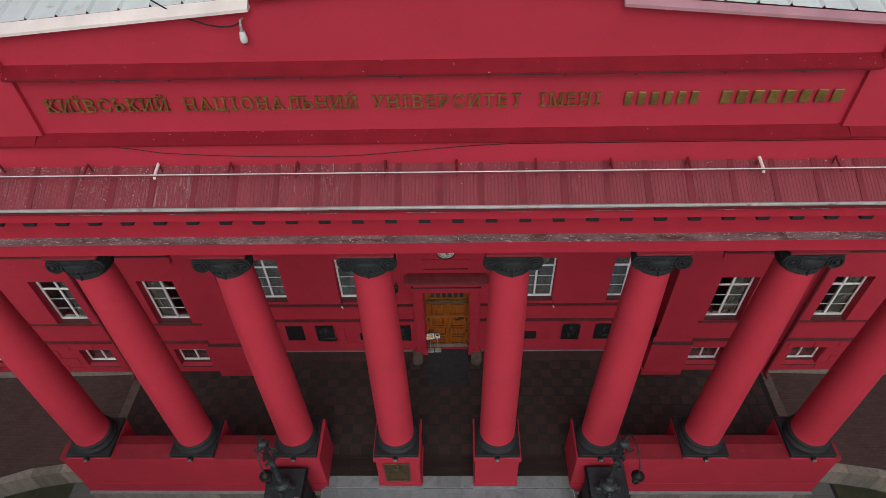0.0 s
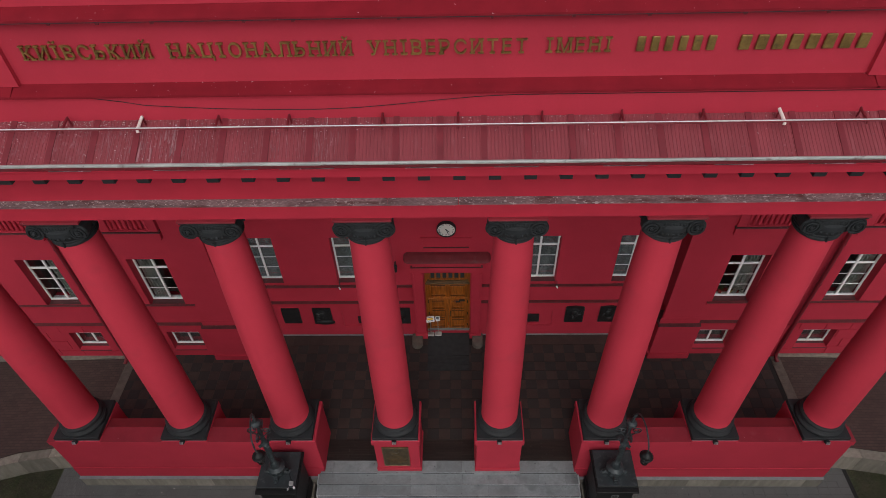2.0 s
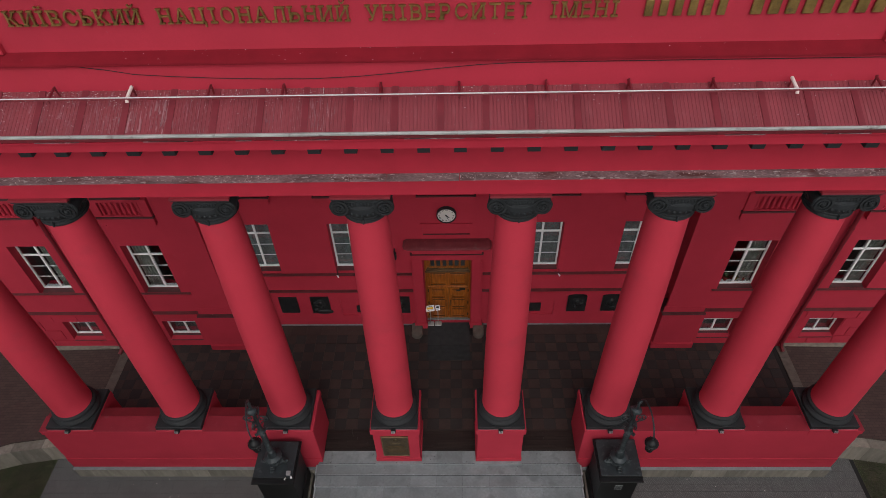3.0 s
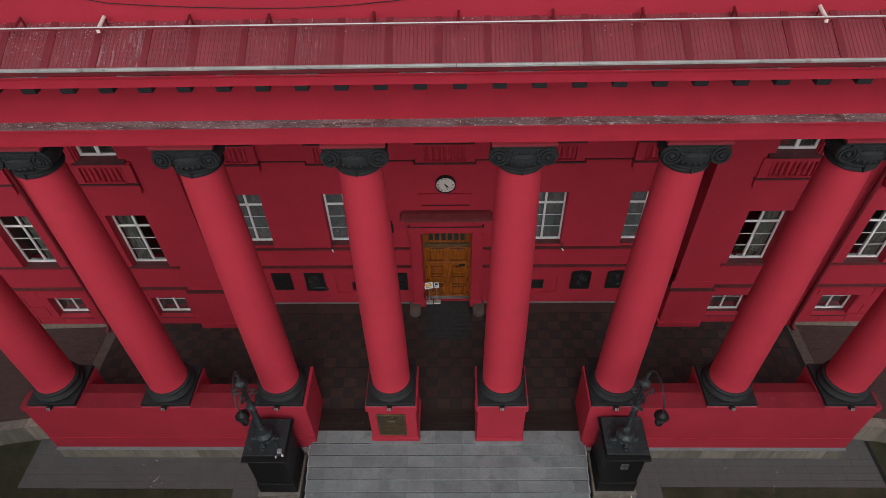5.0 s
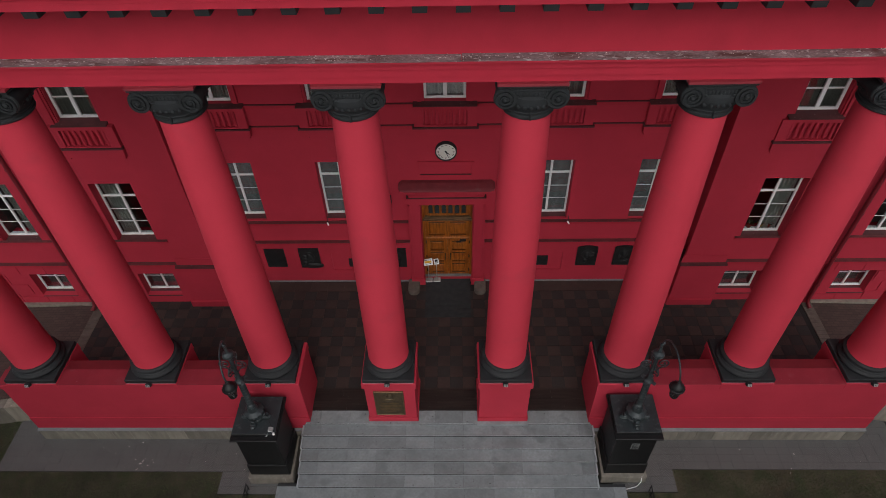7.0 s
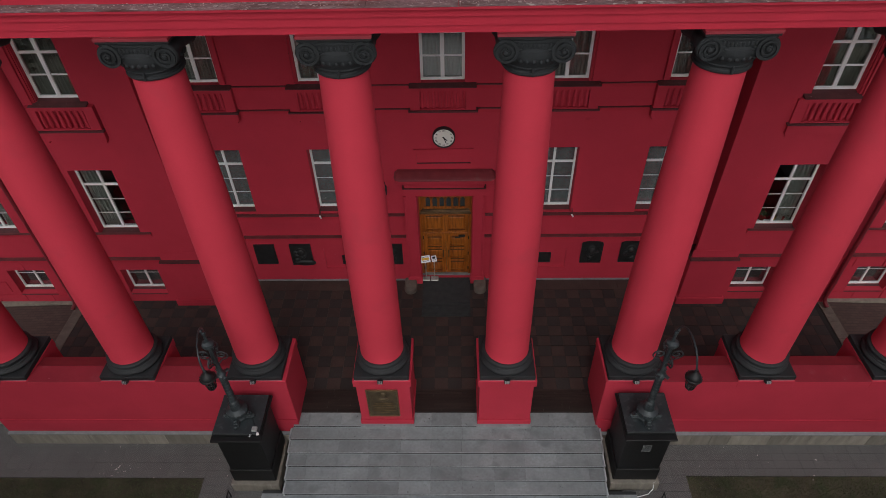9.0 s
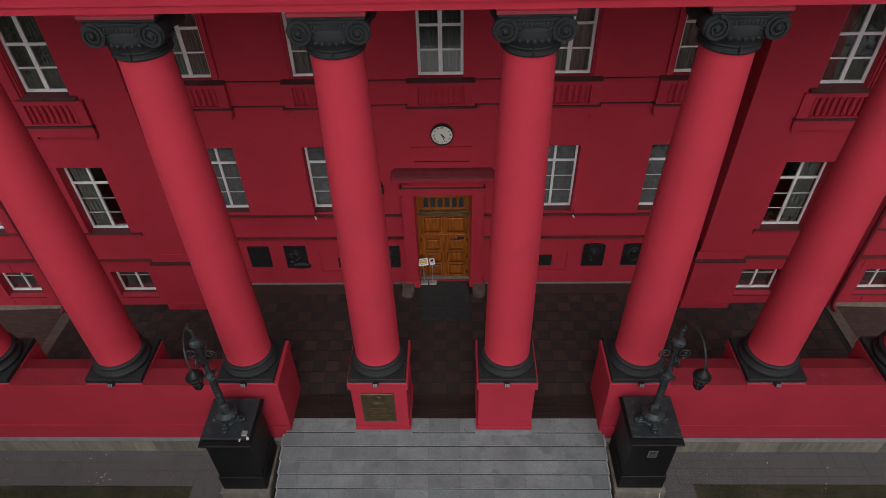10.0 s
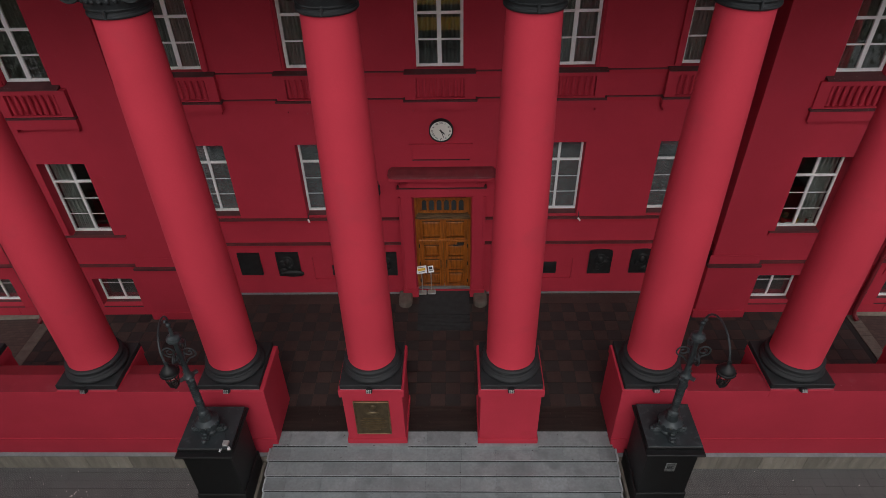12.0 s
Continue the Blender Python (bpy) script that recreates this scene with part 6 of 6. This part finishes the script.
for side, px0, py0 in ((-1, 4.95, -0.02), (1, 4.79, 0.08)):
    for i in range(24):
        for j in range(8 if i < 5 else 5):
            xc, yc, zc = side * (px0 + PW * (i + 0.5)), py0 - PD * (j + 0.5), GROUND + rng.uniform(-0.003, 0.003)
            if i < 21:
                ob = new("paver", pm)
                ob.parent, ob.location = pav, (xc, yc, zc)
            else:
                outer.append((xc - PW / 2 + 0.003, xc + PW / 2 - 0.003, yc - PD / 2 + 0.003, yc + PD / 2 - 0.003, zc - 0.027, zc))
for side, px0, py0 in ((-1, 4.95, -0.02), (1, 4.79, 0.08)):
    for i in range(21, 24):
        for j in range(1, 4):
            xc, yc, zc = side * (px0 + PW * (i + 0.5)), py0 + PD * (j - 0.5), GROUND + rng.uniform(-0.003, 0.003)
            outer.append((xc - PW / 2 + 0.0012, xc + PW / 2 - 0.0012, yc - PD / 2 + 0.0015, yc + PD / 2 - 0.0015, zc - 0.027, zc))
tagged(part("outer_pavers", boxes(*outer), M_SETT, pav), kind="stuff")
# unseen paving, pale so that it throws light onto the upper walls
solid("forecourt", boxes((-4.9, 4.9, -16.0, -2.30, GROUND - 0.2, GROUND + 0.002)), M_FORE, "unseen forecourt before the steps, made pale to bounce light", "pavement", "structure")
# added pale courts for the wing panes to mirror and the walls to catch
for a, b in ((-60.0, -27.0), (27.0, 60.0)):
    solid("side_pavement", boxes((a, b, -16.0, 3.0, GROUND - 0.2, GROUND - 0.01)), M_FORE, "unseen pale court added beside the building to reflect light", "pavement", "structure")
solid("road", boxes((-1500, 1500, -28.0, -16.004, GROUND - 0.2, GROUND - 0.02)), M_ASPHALT, "grey asphalt street before the building", "road", "structure")

# ---- bus in the street opposite ----
bus = thing("bus", "yellow parked city bus with a dark window band", "bus", (-0.8, -19.6, GROUND))
part("skirt", boxes((-5.4, 5.4, -1.2, 1.2, 0.30, 1.44), bev=0.05), M_BLACK, bus)
part("body", boxes((-5.4, 5.4, -1.25, 1.25, 1.46, 2.27), bev=0.04), M_BUS, bus)
part("window_band", boxes((-5.2, 5.2, -1.22, 1.22, 2.28, 3.0)), M_DARKBRONZE, bus, "dark glass window band")
part("roof", boxes((-5.4, 5.4, -1.25, 1.25, 3.01, 3.7), bev=0.12), M_BUS, bus)
for x in (-3.6, 3.2):
    for y in (-1.1, 1.1):
        bm = lathe(bmesh.new(), [(0.30, -0.14), (0.48, -0.13), (0.5, 0.0), (0.48, 0.13), (0.30, 0.14)], 20)
        bm.transform(Matrix.Translation((x, y, 0.5)) @ turn)
        part("wheel", bm, M_BLACK, bus, "", True)


# ---- unseen trees added to shade parapets and wings, also mirrored in the windows ----
M_BARK = surface("grey_bark", (0.09, 0.075, 0.06), 0.9, vary=0.3, scale=3, fine=30, bump=0.6, stretch=(4, 4, 0.6))
M_FOLIAGE = surface("young_foliage", (0.075, 0.085, 0.035), 0.7, vary=0.3, scale=2, bump=0, per_piece=0.35)


def make_tree(seed, height, spread):
    r = random.Random(seed)
    t = thing("tree", "unseen tree placed to shade the front, with a forked grey trunk and young foliage", "tree", group="trees before the building")
    part("trunk", tube(bmesh.new(), [(0, 0, -0.1), (0.05, 0.03, 0.5), (0.0, 0.1, height * 0.2), (0.1, 0.0, height * 0.4)], [0.42, 0.32, 0.27, 0.22], 12), M_BARK, t, "", True)
    tips = []
    for k in range(11):
        a, up = 2.4 * k + r.uniform(-0.3, 0.3), r.uniform(0.25, 0.9)
        z0 = height * r.uniform(0.22, 0.40)
        out = spread * (1.05 - 0.6 * up)
        pts = [(0.05, 0, z0)]
        for q in (0.3, 0.6, 1.0):
            pts.append((out * q * math.cos(a) + r.uniform(-0.3, 0.3), out * q * math.sin(a) + r.uniform(-0.3, 0.3), z0 + (height * (0.45 + 0.5 * up) - z0) * q ** 1.2))
        part("limb", tube(bmesh.new(), pts, [0.15, 0.10, 0.06, 0.02], 7), M_BARK, t, "", True)
        tips += [Vector(p) for p in pts[2:]]
    twigs = np.random.default_rng(seed)
    vs = []
    for c in tips:
        for _ in range(3):
            m = c + Vector((r.gauss(0, 0.9), r.gauss(0, 0.9), r.gauss(0, 0.8)))
            n = 100
            p = np.array(m) + twigs.normal(0, 0.55, (n, 3))
            u = twigs.normal(0, 1, (n, 3))
            u *= 0.17 / np.linalg.norm(u, axis=1)[:, None]
            v = np.cross(u, twigs.normal(0, 1, (n, 3)))
            v *= 0.11 / np.linalg.norm(v, axis=1)[:, None]
            vs.extend(np.stack([p - u, p + v, p + u, p - v], 1))
    co = np.array(vs).reshape(-1, 3)
    me = bpy.data.meshes.new("crown")
    me.from_pydata(co.tolist(), [], np.arange(len(co)).reshape(-1, 4).tolist())
    me.materials.append(M_FOLIAGE)
    ob = new("crown", me)
    ob.parent = t
    return t


# places and heights chosen to hold back low and side sky light
for k, (x, y, h, w) in enumerate(((-8.8, -11.8, 9.2, 3.1), (9.2, -13.0, 8.4, 3.0), (-13.8, -11.6, 9.4, 3.3), (14.3, -12.8, 8.8, 3.2), (-19.0, -13.0, 9.2, 3.4), (19.2, -12.6, 9.0, 3.4), (-24.5, -12.0, 9.5, 3.6), (24.5, -12.4, 9.5, 3.6), (-20.5, -6.0, 10.5, 3.4), (20.5, -6.2, 10.5, 3.4), (-23.0, -33.0, 16.0, 4.8), (23.0, -33.5, 16.5, 4.8), (-13.5, -34.0, 17.0, 4.8), (13.5, -34.0, 16.5, 4.8), (-4.5, -33.5, 16.5, 4.8), (4.8, -34.5, 17.0, 4.8))):
    make_tree(40 + k, h, w).location = (x, y, GROUND - 0.03)
